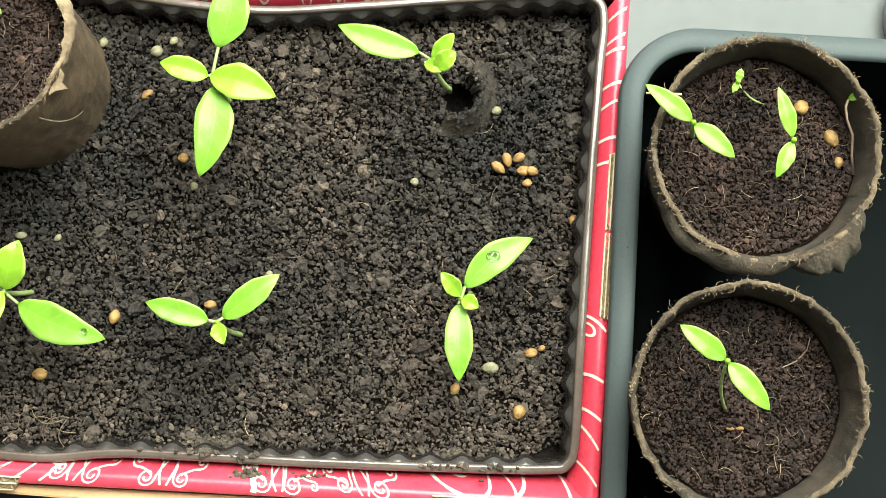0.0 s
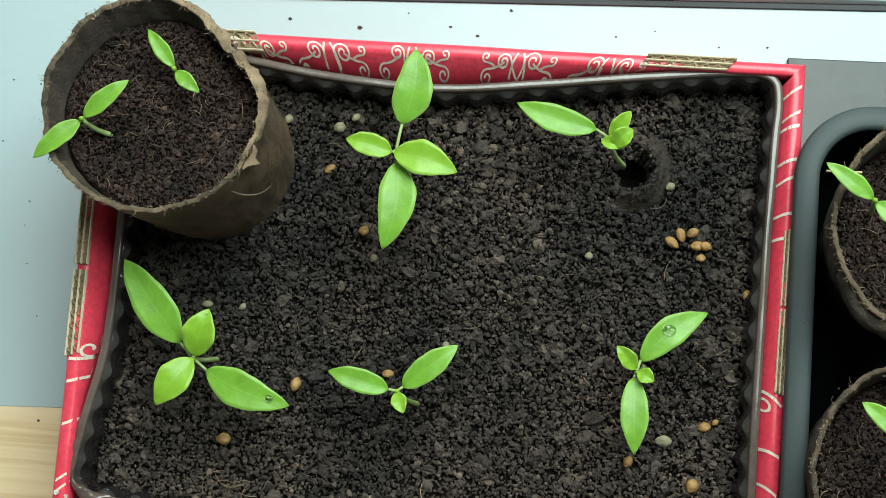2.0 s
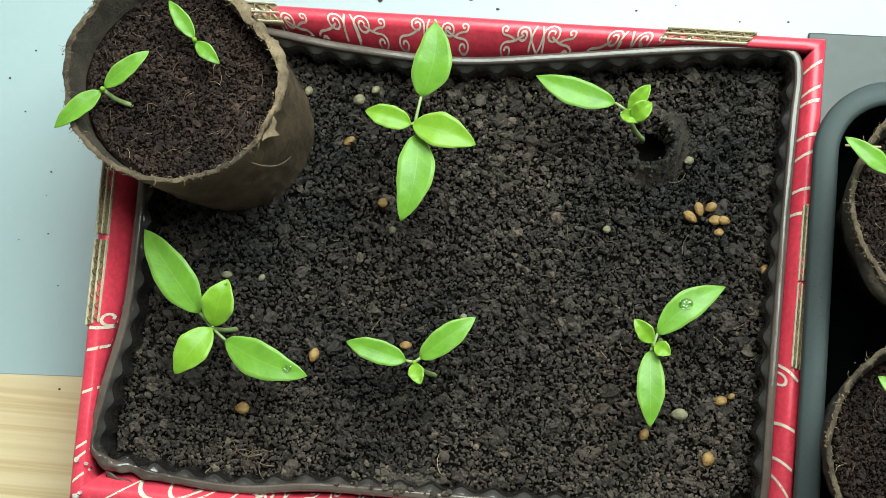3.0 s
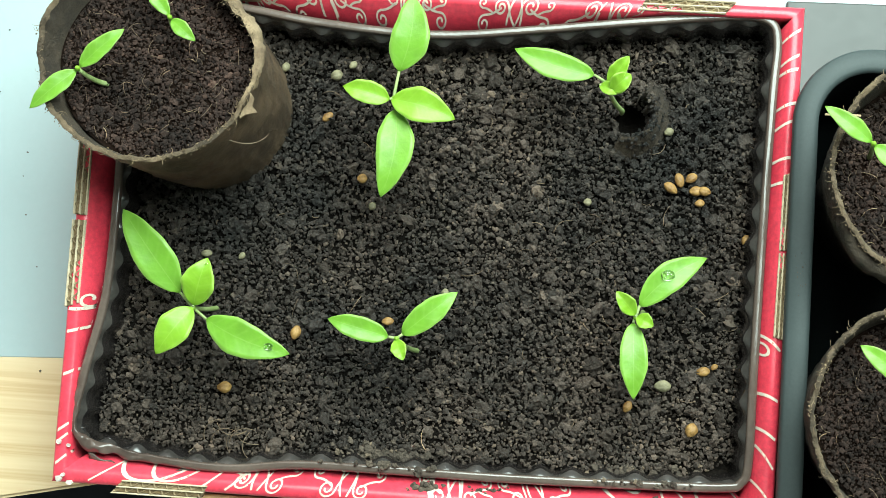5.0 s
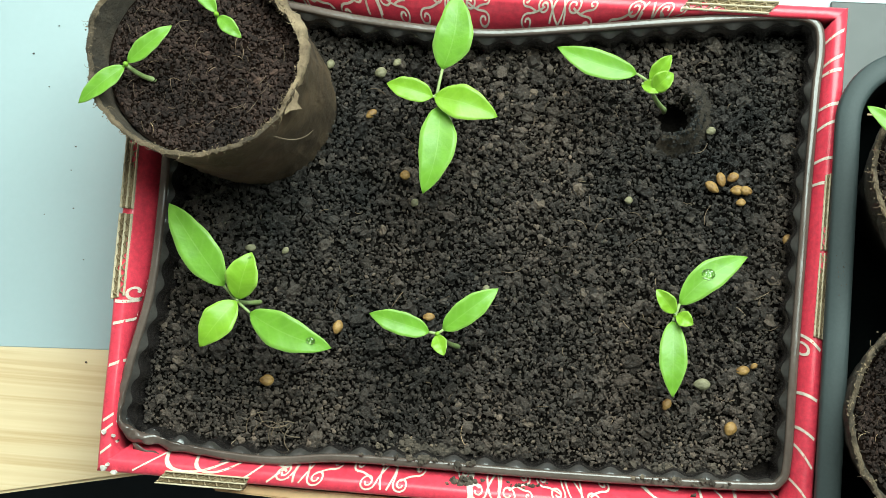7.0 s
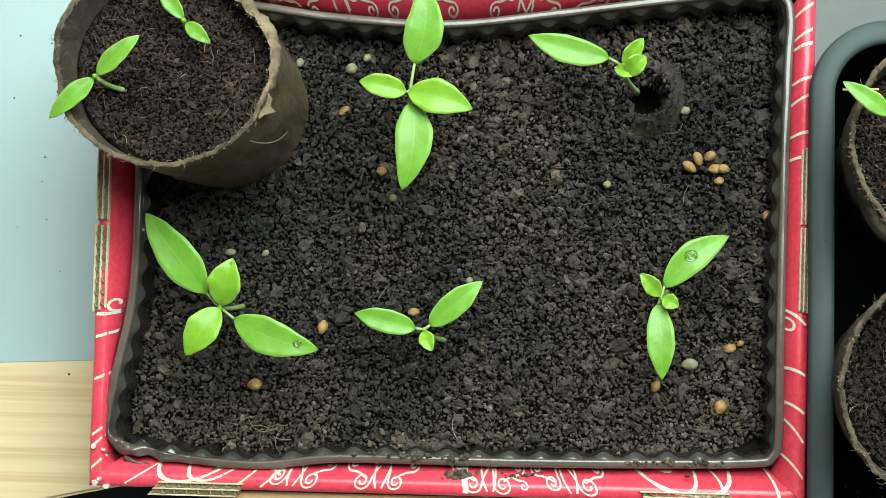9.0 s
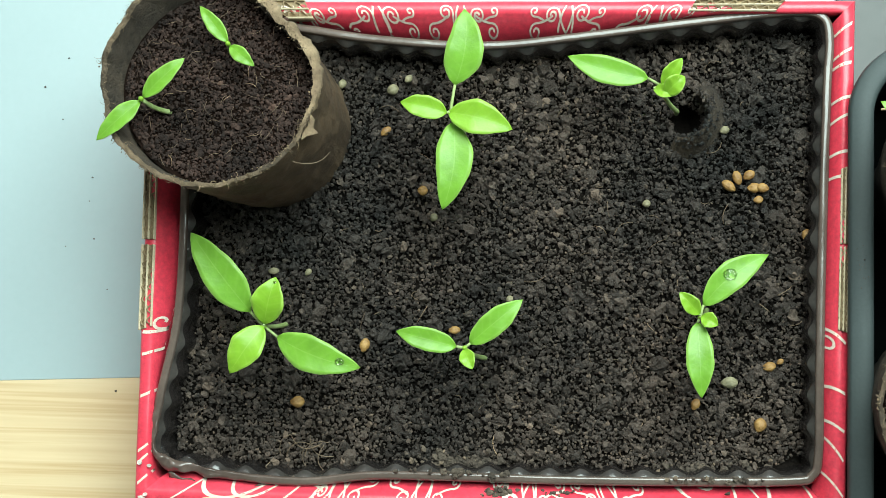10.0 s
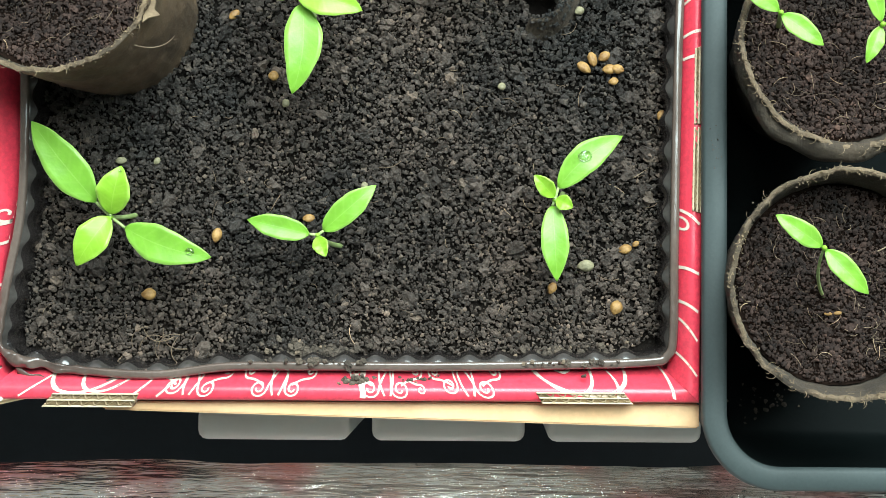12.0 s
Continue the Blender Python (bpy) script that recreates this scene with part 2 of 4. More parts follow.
def tube(points, r0, r1, sides=6):
    pts = [Vector(p) for p in points]
    verts, faces = [], []
    for i, p in enumerate(pts):
        d = (pts[min(i + 1, len(pts) - 1)] - pts[max(i - 1, 0)]).normalized()
        a = d.orthogonal().normalized()
        c = d.cross(a)
        r = r0 + (r1 - r0) * i / (len(pts) - 1)
        verts += [p + r * (math.cos(2 * math.pi * k / sides) * a + math.sin(2 * math.pi * k / sides) * c) for k in range(sides)]
    for i in range(len(pts) - 1):
        for k in range(sides):
            faces.append((i * sides + k, i * sides + (k + 1) % sides, (i + 1) * sides + (k + 1) % sides, (i + 1) * sides + k))
    faces += [tuple(range(sides))[::-1], tuple(range((len(pts) - 1) * sides, len(pts) * sides))]
    return verts, faces


def bent(a, b, sag, steps=8, side=0.0):
    a, b = Vector(a), Vector(b)
    s = Vector((-(b - a).y, (b - a).x, 0)) * side
    return [a.lerp(b, t / steps) + (Vector((0, 0, sag)) + s) * 4 * (t / steps) * (1 - t / steps) for t in range(steps + 1)]


def rings_mesh(rings, closed=True, cap_last=False, cap_first=False):
    n = len(rings[0])
    verts = [p for ring in rings for p in ring]
    faces = []
    for r in range(len(rings) - 1):
        for k in range(n if closed else n - 1):
            faces.append((r * n + k, r * n + (k + 1) % n, (r + 1) * n + (k + 1) % n, (r + 1) * n + k))
    if cap_last:
        faces.append(tuple(range((len(rings) - 1) * n, len(rings) * n)))
    if cap_first:
        faces.append(tuple(range(n))[::-1])
    return verts, faces


def ico(level):
    bm = bmesh.new()
    bmesh.ops.create_icosphere(bm, subdivisions=level, radius=1)
    v = np.array([p.co[:] for p in bm.verts])
    f = [tuple(q.index for q in face.verts) for face in bm.faces]
    bm.free()
    return v, f


ICO1, ICO2, ICO3 = ico(1), ico(2), ico(3)


def crumbs(places, rng, flat=0.75, rough=0.28):
    """Many lumps in one mesh. places: x, y, z, radius."""
    verts, faces, base = [], [], 0
    for x, y, z, r in places:
        v, f = ICO2 if r > 0.00105 else ICO1
        w = v * (1 + rng.uniform(-rough, rough, (len(v), 1))) * rng.uniform(0.7, 1.25, 3) * (1, 1, flat) * r
        a = rng.uniform(0, 6.28)
        c, s = math.cos(a), math.sin(a)
        w = w @ np.array(((c, s, 0), (-s, c, 0), (0, 0, 1))) + (x, y, z)
        verts.append(w)
        faces += [(i + base, j + base, k + base) for i, j, k in f]
        base += len(v)
    return np.concatenate(verts).tolist(), faces


def inside(poly, x, y):
    hit = False
    for (x0, y0), (x1, y1) in zip(poly, poly[1:] + poly[:1]):
        if (y0 > y) != (y1 > y) and x < (x1 - x0) * (y - y0) / (y1 - y0) + x0:
            hit = not hit
    return hit


# ---- the setting: sill, boards, radiator, added room shell ----
S_TURN = 0.045


def slanted(x0, x1, y0, y1, z0, z1, material, name, parent=None, bevel=0.001, turn=S_TURN, label=""):
    bm = block(x0, x1, y0, y1, z0, z1, bevel)
    bmesh.ops.rotate(bm, verts=bm.verts[:], cent=(-0.146, -0.043, 0), matrix=Matrix.Rotation(turn, 3, "Z"))
    return part(name, bm, material, parent, label, smooth=False)


tagged(slanted(-0.80, 0.80, -0.0468, 0.1180, -0.03, 0.0, SILL, "window_sill", None, 0.0003), "white plastic window sill with specks of soil", "sill", kind="structure")
win = thing("window_1", "white plastic window frame behind the sill", "window", kind="structure", at=(0, 0.16, 0))
slanted(-0.80, 0.80, 0.1183, 0.1207, -0.03, 0.001, GASKET, "gasket", win, 0.0003, 0.034)
slanted(-1.60, 1.60, 0.1209, 0.5000, -0.03, 0.004, SILL, "frame_rail", win, 0.003, 0.034)
board = thing("pine_board", "pale pine board with fine straight grain under the box", "board", at=(-0.2, -0.07, 0))
bm = bmesh.new()
loop = [(-0.60, -0.0655), (-0.60, -0.198), (-0.172, -0.104), (-0.128, -0.0945), (-0.112, -0.090), (-0.112, -0.0435)]
low = [bm.verts.new((x, y, -0.022)) for x, y in loop]
top = [bm.verts.new((x, y, -0.0003)) for x, y in loop]
bm.faces.new(top), bm.faces.new(low[::-1])
for k in range(6):
    bm.faces.new((low[k], low[(k + 1) % 6], top[(k + 1) % 6], top[k]))
bmesh.ops.recalc_face_normals(bm, faces=bm.faces[:])
bmesh.ops.bevel(bm, geom=[e for e in bm.edges if e.verts[0].co.z > -0.01 and e.verts[1].co.z > -0.01], offset=0.0012, segments=2, affect="EDGES")
part("plank", bm, PINE, board, smooth=False)
shelf = thing("front_board", "pale wooden strip standing against the red box", "board", at=(0.02, -0.094, 0))
bm = bmesh.new()
loop = [(-0.0835, -0.0934), (0.1212, -0.0984), (0.1212, -0.0900), (-0.0835, -0.0904)]
low, top = ([bm.verts.new((x, y, z)) for x, y in loop] for z in (-0.016, 0.0565))
bm.faces.new(top), bm.faces.new(low[::-1])
for k in range(4):
    bm.faces.new((low[k], low[(k + 1) % 4], top[(k + 1) % 4], top[k]))
bmesh.ops.bevel(bm, geom=bm.edges[:], offset=0.0006, segments=2, affect="EDGES")
part("strip", bm, PLY, shelf, smooth=False)


def radiator_section(x0):
    rad = thing("radiator_section", "off-white enamelled radiator section under the sill", "radiator", "radiator sections", at=(x0 + 0.033, -0.09, -0.55))
    part("front_plate", block(x0, x0 + 0.0665, -0.1182, -0.104, -0.56, -0.080, 0.004, 3), ENAMEL, rad)
    part("top_cap", block(x0 + 0.001, x0 + 0.0655, -0.1035, -0.052, -0.16, -0.078, 0.004, 3), ENAMEL, rad)
    part("column", block(x0 + 0.018, x0 + 0.048, -0.102, -0.054, -0.55, -0.162, 0.006, 3), ENAMEL, rad)
    part("joint", block(x0 + 0.0665, x0 + 0.0755, -0.100, -0.070, -0.130, -0.100, 0.003), ENAMEL, rad, "grey steel joint")


for k in range(4):
    radiator_section(-0.0775 + 0.0763 * k)

foil = thing("foil_sheet", "crinkled shiny foil sheet in front of the radiator", "foil", at=(0, -0.25, -0.1))
verts, faces = [], []
NX, NY = 150, 30
for j in range(NY):
    for i in range(NX):
        x, y = -0.50 + 1.1 * i / (NX - 1), -0.1305 - 0.30 * (j / (NY - 1)) ** 1.3
        edge = 0.0025 * noise.noise(Vector((x * 14, 3, 0))) if j == 0 else 0
        z = -0.102 + 0.33 * (-0.1305 - y) + 0.004 * noise.noise(Vector((x * 18, y * 90, 1))) + 0.0035 * noise.noise(Vector((x * 50, y * 240, 5)))
        verts.append((x, y + edge, z))
for j in range(NY - 1):
    for i in range(NX - 1):
        faces.append((j * NX + i, j * NX + i + 1, (j + 1) * NX + i + 1, (j + 1) * NX + i))
sheet = part("foil", (verts, faces), FOIL, foil)
sol = sheet.modifiers.new("thickness", "SOLIDIFY")
sol.thickness, sol.offset = 0.0006, -1

# Added room shell, walls and ceiling out of view: limits light to the window side.
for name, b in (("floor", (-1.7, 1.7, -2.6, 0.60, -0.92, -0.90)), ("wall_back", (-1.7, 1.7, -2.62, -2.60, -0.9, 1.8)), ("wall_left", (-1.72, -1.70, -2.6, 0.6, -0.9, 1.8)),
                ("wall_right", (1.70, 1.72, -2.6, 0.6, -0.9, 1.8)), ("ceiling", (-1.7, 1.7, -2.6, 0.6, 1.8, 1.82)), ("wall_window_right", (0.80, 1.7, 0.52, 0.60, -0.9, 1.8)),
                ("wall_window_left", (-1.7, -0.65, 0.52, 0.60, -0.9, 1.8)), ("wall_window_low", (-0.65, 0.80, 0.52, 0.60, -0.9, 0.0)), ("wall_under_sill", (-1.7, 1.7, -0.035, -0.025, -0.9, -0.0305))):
    # Floor and wall under the sill take the dark shade colour.
    tagged(part(name, block(*b), UNDER_SHADE if name in ("floor", "wall_under_sill") else WALL, smooth=False), "floor of the room, coloured dark for shade" if name == "floor" else "added plain " + name.split("_")[0] + " of the room", name.split("_")[0], kind="structure")

# ---- the line of the seed tray's rim, in millimetres ----
RIM = ((-75, 81.5), (-44, 77.0), (-4, 74.6), (35, 78.6), (74, 83.6), (103, 86.6), (113.5, 84.5), (116.2, 76), (115.3, 58), (114, 10), (113.2, -35), (112.9, -66), (110.6, -74.2), (103, -76.6), (66, -77.9),
       (26, -78.6), (-12, -78.6), (-40, -79.0), (-63, -81.8), (-85, -81.0), (-105, -78.5), (-115.5, -76), (-119.6, -68.5), (-117.4, -50), (-112.6, -24), (-111.6, 12), (-112.5, 50), (-112.5, 74), (-107.5, 82.5), (-97, 83.5))


def closed_curve(points, steps):
    out = []
    n = len(points)
    for k in range(n):
        p0, p1, p2, p3 = (Vector(points[(k + j - 1) % n]) for j in range(4))
        for i in range(steps):
            t = i / steps
            out.append(0.5 * (2 * p1 + (p2 - p0) * t + (2 * p0 - 5 * p1 + 4 * p2 - p3) * t * t + (3 * p1 - p0 - 3 * p2 + p3) * t ** 3) * 0.001)
    return out


def even(curve, count):
    pts = curve + curve[:1]
    run = np.concatenate(([0], np.cumsum([(b - a).length for a, b in zip(pts, pts[1:])])))
    s = np.linspace(0, run[-1], count, endpoint=False)
    return [Vector((float(np.interp(v, run, [p.x for p in pts])), float(np.interp(v, run, [p.y for p in pts])))) for v in s], s, run[-1]


rim, rim_s, rim_len = even(closed_curve(RIM, 12), 900)
FLUTES = round(rim_len / 0.0107)
inward = []
for i in range(900):
    d = rim[(i + 2) % 900] - rim[i - 2]
    inward.append(Vector((d.y, -d.x)).normalized())
CORNERS = [Vector(c) * 0.001 for c in ((113, 83), (110, -73), (-116, -74), (-109, 80))]


# ---- the red gift box ----
BOX = ((-0.1250, 0.0895), (-0.1245, -0.0898), (0.1208, -0.0895), (0.1240, 0.0895))


def inset(quad, d):
    """The quad with every side moved inwards by d."""
    out = []
    for k in range(4):
        p, q, r = Vector(quad[k - 1]), Vector(quad[k]), Vector(quad[(k + 1) % 4])
        n1, n2 = Vector((-(q - p).y, (q - p).x)).normalized(), Vector((-(r - q).y, (r - q).x)).normalized()
        s = (n1 + n2) / (1 + n1.dot(n2))
        out.append(q + s * d)
    return out


PROFILE = ((0.0, 0.0), (0.0002, 0.0606), (0.0010, 0.0618), (0.0040, 0.0622), (0.0052, 0.0614), (0.0105, 0.0545), (0.0150, 0.0450), (0.0165, 0.0012))
gift = thing("gift_box", "red cardboard gift box with cream scroll print holding the tray", "box", at=(0, 0, 0))
SIDES = ("wall_left", "wall_front", "wall_right", "wall_rear")


def room(k, u):
    """How far wall k may come in at u before it meets the tray."""
    a, c = Vector(BOX[k]), Vector(BOX[(k + 1) % 4])
    p, d = a.lerp(c, u), (c - a).normalized()
    n = Vector((-d.y, d.x))
    near = [(q - p).dot(n) for q in rim if abs((q - p).dot(d)) < 0.016]
    return max(min([v for v in near if v < 0.06] + [0.0165]) + 0.0012, 0.0046)


def wall_line(k, u):
    """The cross-section of wall k at u."""
    most = room(k, u)
    return [(min(n, most + 0.00001 * i) if i > 3 else n, z) for i, (n, z) in enumerate(PROFILE)]


def wall_point(k, u, w, lift=0.0):
    """A point on wall k: u from 0 to 1 along it, w metres in from its outer edge, over the print."""
    line = wall_line(k, u)[2:7]
    w = min(w, line[-1][0] - 0.0004)
    z = float(np.interp(w, [p[0] for p in line], [p[1] for p in line]))
    slope = 0.0 if w < 0.0045 else 1.0
    quad = inset(BOX, w + lift * 0.7 * slope)
    a, b = quad[k], quad[(k + 1) % 4]
    p = a.lerp(b, u)
    return Vector((p.x, p.y, z + lift * (0.8 if slope else 1.0) + 0.0003 * math.sin(u * 23 + k)))


for k, side in enumerate(SIDES):
    columns = []
    for i in range(61):
        column = []
        for n, z in wall_line(k, i / 60):
            quad = inset(BOX, n)
            column.append((*quad[k].lerp(quad[(k + 1) % 4], i / 60), z + (0.0003 * math.sin(i / 60 * 23 + k) if z > 0.03 else 0)))
        columns.append(column)
    verts, faces = rings_mesh(columns, closed=False)
    part("side_panel", (verts, faces), RED, gift)
part("base_panel", block(-0.110, 0.107, -0.0755, 0.075, 0.0002, 0.0012), KRAFT, gift, "plain kraft base", smooth=False)


def ribbon(k, pts, width=0.0008):
    """A printed line on wall k, a hair proud. pts: metres along the wall and in from its edge."""
    length = (Vector(BOX[(k + 1) % 4]) - Vector(BOX[k])).length
    verts, faces = [], []
    for i, (u, w) in enumerate(pts):
        q, p = pts[min(i + 1, len(pts) - 1)], pts[max(i - 1, 0)]
        d = Vector((q[0] - p[0], q[1] - p[1])).normalized()
        for s in (-1, 1):
            uu, ww = u - d.y * s * width / 2, min(max(w + d.x * s * width / 2, 0.0011), 0.0148)
            verts.append(wall_point(k, uu / length, ww, 0.00022))
    for i in range(len(pts) - 1):
        faces.append((2 * i, 2 * i + 1, 2 * i + 3, 2 * i + 2))
    return verts, faces


def scroll(u, w, r, turns, start, tail, flip):
    pts = []
    n = int(14 * turns)
    for i in range(n + 1):
        a, q = start + flip * 2 * math.pi * turns * i / n, r * (0.22 + 0.78 * i / n)
        pts.append((u + q * math.cos(a), w + q * math.sin(a)))
    a = start + flip * 2 * math.pi * turns
    d = (-math.sin(a) * flip, math.cos(a) * flip)
    for i in range(1, 9):
        s = tail * i / 8
        bend = 0.35 * s * s / tail
        pts.append((pts[n][0] + d[0] * s + math.cos(a) * bend * (1 if tail > 0.005 else -1), pts[n][1] + d[1] * s + math.sin(a) * bend))
    return pts


rng = random.Random(5)


def aimed(u, w, r, turns, end, tail, flip):
    """A scroll that leaves its spiral at the angle end."""
    return scroll(u, w, r, turns, end - flip * 2 * math.pi * turns, tail, flip)


def printed(k, pts, width=0.00065):
    part("print", ribbon(k, pts, width), INK, gift)


def palmette(k, u):
    for s in (-1, 1):
        turn = 0.0 if s < 0 else math.pi
        printed(k, aimed(u + s * rng.uniform(0.0045, 0.0065), rng.uniform(0.0042, 0.0056), rng.uniform(0.0026, 0.0034), 1.5, turn + rng.uniform(-0.3, 0.3), 0.0085, -s))
        printed(k, aimed(u + s * 0.0112, 0.0098, 0.0024, 1.3, -math.pi / 2, 0.0060, -s))
        if rng.random() < 0.4:
            printed(k, aimed(u + s * 0.0120, 0.0040, 0.0016, 1.1, math.pi / 2, 0.0040, s), 0.0006)
        printed(k, [(u + s * (0.0010 + 0.0016 * math.sin(i / 4)), 0.0020 + 0.0011 * i) for i in range(11)], 0.0007)


def fan(k, u):
    for rad in (0.0110, 0.0045):
        printed(k, [(u - rad * math.cos(i / 18 * math.pi), 0.0145 - rad * math.sin(i / 18 * math.pi) * 1.05) for i in range(19)], 0.0009)
    printed(k, [(u + 0.013 + 0.004 * math.sin(i / 4), 0.0015 + 0.0011 * i) for i in range(12)], 0.0009)


for k, spots in ((1, (("f", 0.038), ("p", 0.070), ("p", 0.101), ("p", 0.140), ("p", 0.169), ("f", 0.206))), (3, (("f", 0.030), ("p", 0.066), ("p", 0.098), ("p", 0.137), ("p", 0.168), ("p", 0.197), ("f", 0.226)))):
    for kind, u in spots:
        palmette(k, u) if kind == "p" else fan(k, u)
for k, spots in ((0, (0.120, 0.128, 0.143, 0.1625, 0.1665, 0.174)), (2, (0.008, 0.020, 0.030, 0.043, 0.060, 0.118, 0.127, 0.140, 0.146, 0.158, 0.163, 0.172))):
    for u in spots:
        lean = rng.uniform(-0.004, 0.004)
        printed(k, [(u + lean * i / 10 + 0.0012 * math.sin(i / 3), 0.0012 + 0.0011 * i) for i in range(12)], 0.0011)
    printed(k, scroll(0.118 if k == 0 else 0.058, 0.0072, 0.0034, 1.1, 1.0, 0.006, 1), 0.0009)

# the pasted seam of the paper on the front wall, and arcs at its corners
part("paper_seam", ribbon(1, [(0.1313 + 0.0003 * math.sin(i), 0.0012 + 0.0011 * i) for i in range(13)], 0.0020), INK, gift, "cream paper seam")
for u, rad in ((0.212, 0.0185), (0.030, 0.0150)):
    printed(1, [(u - rad * math.cos(i / 24 * math.pi), 0.0150 - 0.0125 * math.sin(i / 24 * math.pi)) for i in range(25)], 0.0010)
for u in (0.238, 0.060, 0.012):
    printed(1, [(u + 0.006 * math.sin(i / 7), 0.0014 + 0.0011 * i) for i in range(13)], 0.0009)


def cardboard_edge(k, u0, u1, w0=0.0004, width=0.0042, rows=2):
    """The raw corrugated edge of a flap, standing a little over the printed wall."""
    length = (Vector(BOX[(k + 1) % 4]) - Vector(BOX[k])).length
    holder = part("cardboard_edge", joined([strip(k, length, u0, u1, w0 + width * i / rows - 0.00022, 0.00044, 0.0017) for i in range(rows + 1)]), KRAFT, gift, "raw corrugated cardboard edge")
    waves = []
    for i in range(rows):
        waves.append(strip(k, length, u0, u1, w0 + width * (i + 0.5) / rows, 0.0004, 0.0015, width / rows * 0.40))
    part("flute", joined(waves), KRAFT_DARK, holder)
    part("filler", strip(k, length, u0, u1, w0 + width / 2, width * 0.9, 0.0004), KRAFT_DARK, holder)


def strip(k, length, u0, u1, w, thick, up, wave=0.0):
    n = max(int((u1 - u0) / 0.0005), 4)
    rows = [[], [], [], []]
    for i in range(n + 1):
        u = u0 + (u1 - u0) * i / n
        ww = w + wave * math.sin(2 * math.pi * u / 0.0042)
        for row, dw, dz in ((0, -thick / 2, -0.004), (1, -thick / 2, up), (2, thick / 2, up), (3, thick / 2, -0.004)):
            quad = inset(BOX, ww + dw)
            p = quad[k].lerp(quad[(k + 1) % 4], u / length)
            rows[row].append((p.x, p.y, 0.0618 + dz + 0.00025 * noise.noise(Vector((u * 300, w * 900, k)))))
    return rings_mesh([list(q) for q in zip(*rows)], closed=True, cap_first=True, cap_last=True)


cardboard_edge(0, 0.020, 0.0865, rows=2)
cardboard_edge(0, 0.0885, 0.119, rows=2)
cardboard_edge(1, 0.0235, 0.0535, -0.0018, 0.0042)
cardboard_edge(1, 0.1920, 0.2225, 0.0002, 0.0034)
cardboard_edge(2, 0.064, 0.0935, 0.0000, 0.0040, 3)
cardboard_edge(2, 0.0945, 0.1215, 0.0000, 0.0040, 3)
cardboard_edge(3, 0.0240, 0.0545, 0.0002, 0.0040)
cardboard_edge(3, 0.1930, 0.2080, 0.0002, 0.0065)

# ---- the thin plastic seed tray ----
def seed_tray():
    tray = thing("seed_tray", "thin dark brown plastic tray with fluted inner wall", "tray")
    levels = ((-0.0007, 0.0576, 0), (-0.0008, 0.0590, 0), (-0.0004, 0.0601, 0), (0.0004, 0.0605, 0), (0.0012, 0.0604, 0), (0.0018, 0.0605, 0), (0.0022, 0.0599, 0), (0.0023, 0.0586, 0.0),
              (0.0025, 0.0580, 0.7), (0.0028, 0.0570, 1.12), (0.0034, 0.0560, 1.1), (0.0040, 0.0500, 1.1), (0.0050, 0.0400, 1.0), (0.0070, 0.0100, 0.6))
    rings = []
    for d, z, flute in levels:
        ring = []
        for i in range(900):
            far = min(min((rim[i] - c).length for c in CORNERS) / 0.014, 1.0)
            f = (0.5 + 0.5 * math.cos(2 * math.pi * FLUTES * rim_s[i] / rim_len)) ** 1.3 * 0.0017 * flute * far
            wob = 0.0006 * noise.noise(Vector((rim[i].x * 40, rim[i].y * 40, 2)))
            crush = math.exp(-((rim[i] - Vector((-0.110, -0.076))).length / 0.017) ** 2)
            v = Vector((rim[i].x * 260, rim[i].y * 260, d * 700))
            p = rim[i] + inward[i] * (d + f + 0.0018 * crush * noise.noise(v))
            ring.append((p.x, p.y, z + wob + 0.0022 * crush * noise.noise(v + Vector((7, 0, 0)))))
        rings.append(ring)
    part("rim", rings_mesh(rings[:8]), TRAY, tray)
    # Ledge and wall colours hold the glints and the shade below the rim.
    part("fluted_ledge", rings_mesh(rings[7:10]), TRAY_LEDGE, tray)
    part("fluted_wall", rings_mesh(rings[9:]), TRAY_WALL, tray, "fluted plastic wall, darkened for shade")
    part("floor_panel", rings_mesh([[(p[0], p[1], 0.0098) for p in rings[-1]][::6]], cap_first=True), TRAY, tray)
    return tray


seed_tray()
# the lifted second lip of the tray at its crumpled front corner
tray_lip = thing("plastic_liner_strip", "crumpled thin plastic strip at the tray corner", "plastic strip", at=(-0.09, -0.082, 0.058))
lip = []
for row, (dy, dz) in enumerate(((0, 0.0585), (-0.0016, 0.0570), (-0.0034, 0.0562))):
    lip.append([(-0.113 + 0.045 * i / 40, -0.0790 - 0.006 * i / 40 * (1 - i / 40) * 3 + dy + 0.0004 * math.sin(i * 1.1 + row), dz + 0.0005 * math.sin(i * 0.7 + row)) for i in range(41)])
part("strip", rings_mesh(lip, closed=False), TRAY, tray_lip).modifiers.new("thickness", "SOLIDIFY").thickness = 0.0004

# ---- compost in the tray ----
poly = [(rim[i].x + inward[i].x * 0.0031, rim[i].y + inward[i].y * 0.0031) for i in range(0, 900, 10)]


coarse = [(rim[i].x + inward[i].x * 0.0045, rim[i].y + inward[i].y * 0.0045) for i in range(0, 900, 25)]


def ground(x, y):
    v = Vector((x, y, 0))
    z = 0.0468 + 0.0022 * noise.noise(v * 22) + 0.0012 * noise.noise(v * 70 + Vector((3, 1, 0))) + 0.0013 * noise.noise(v * 210)
    hole = math.hypot(x - 0.0675, y - 0.0500)
    z -= 0.012 * math.exp(-(hole / 0.0055) ** 4)
    pile = math.exp(-((y + 0.0745) / 0.006) ** 2) * (0.004 * math.exp(-((x + 0.012) / 0.014) ** 2) + 0.003 * math.exp(-((x - 0.075) / 0.02) ** 2))
    return z + pile


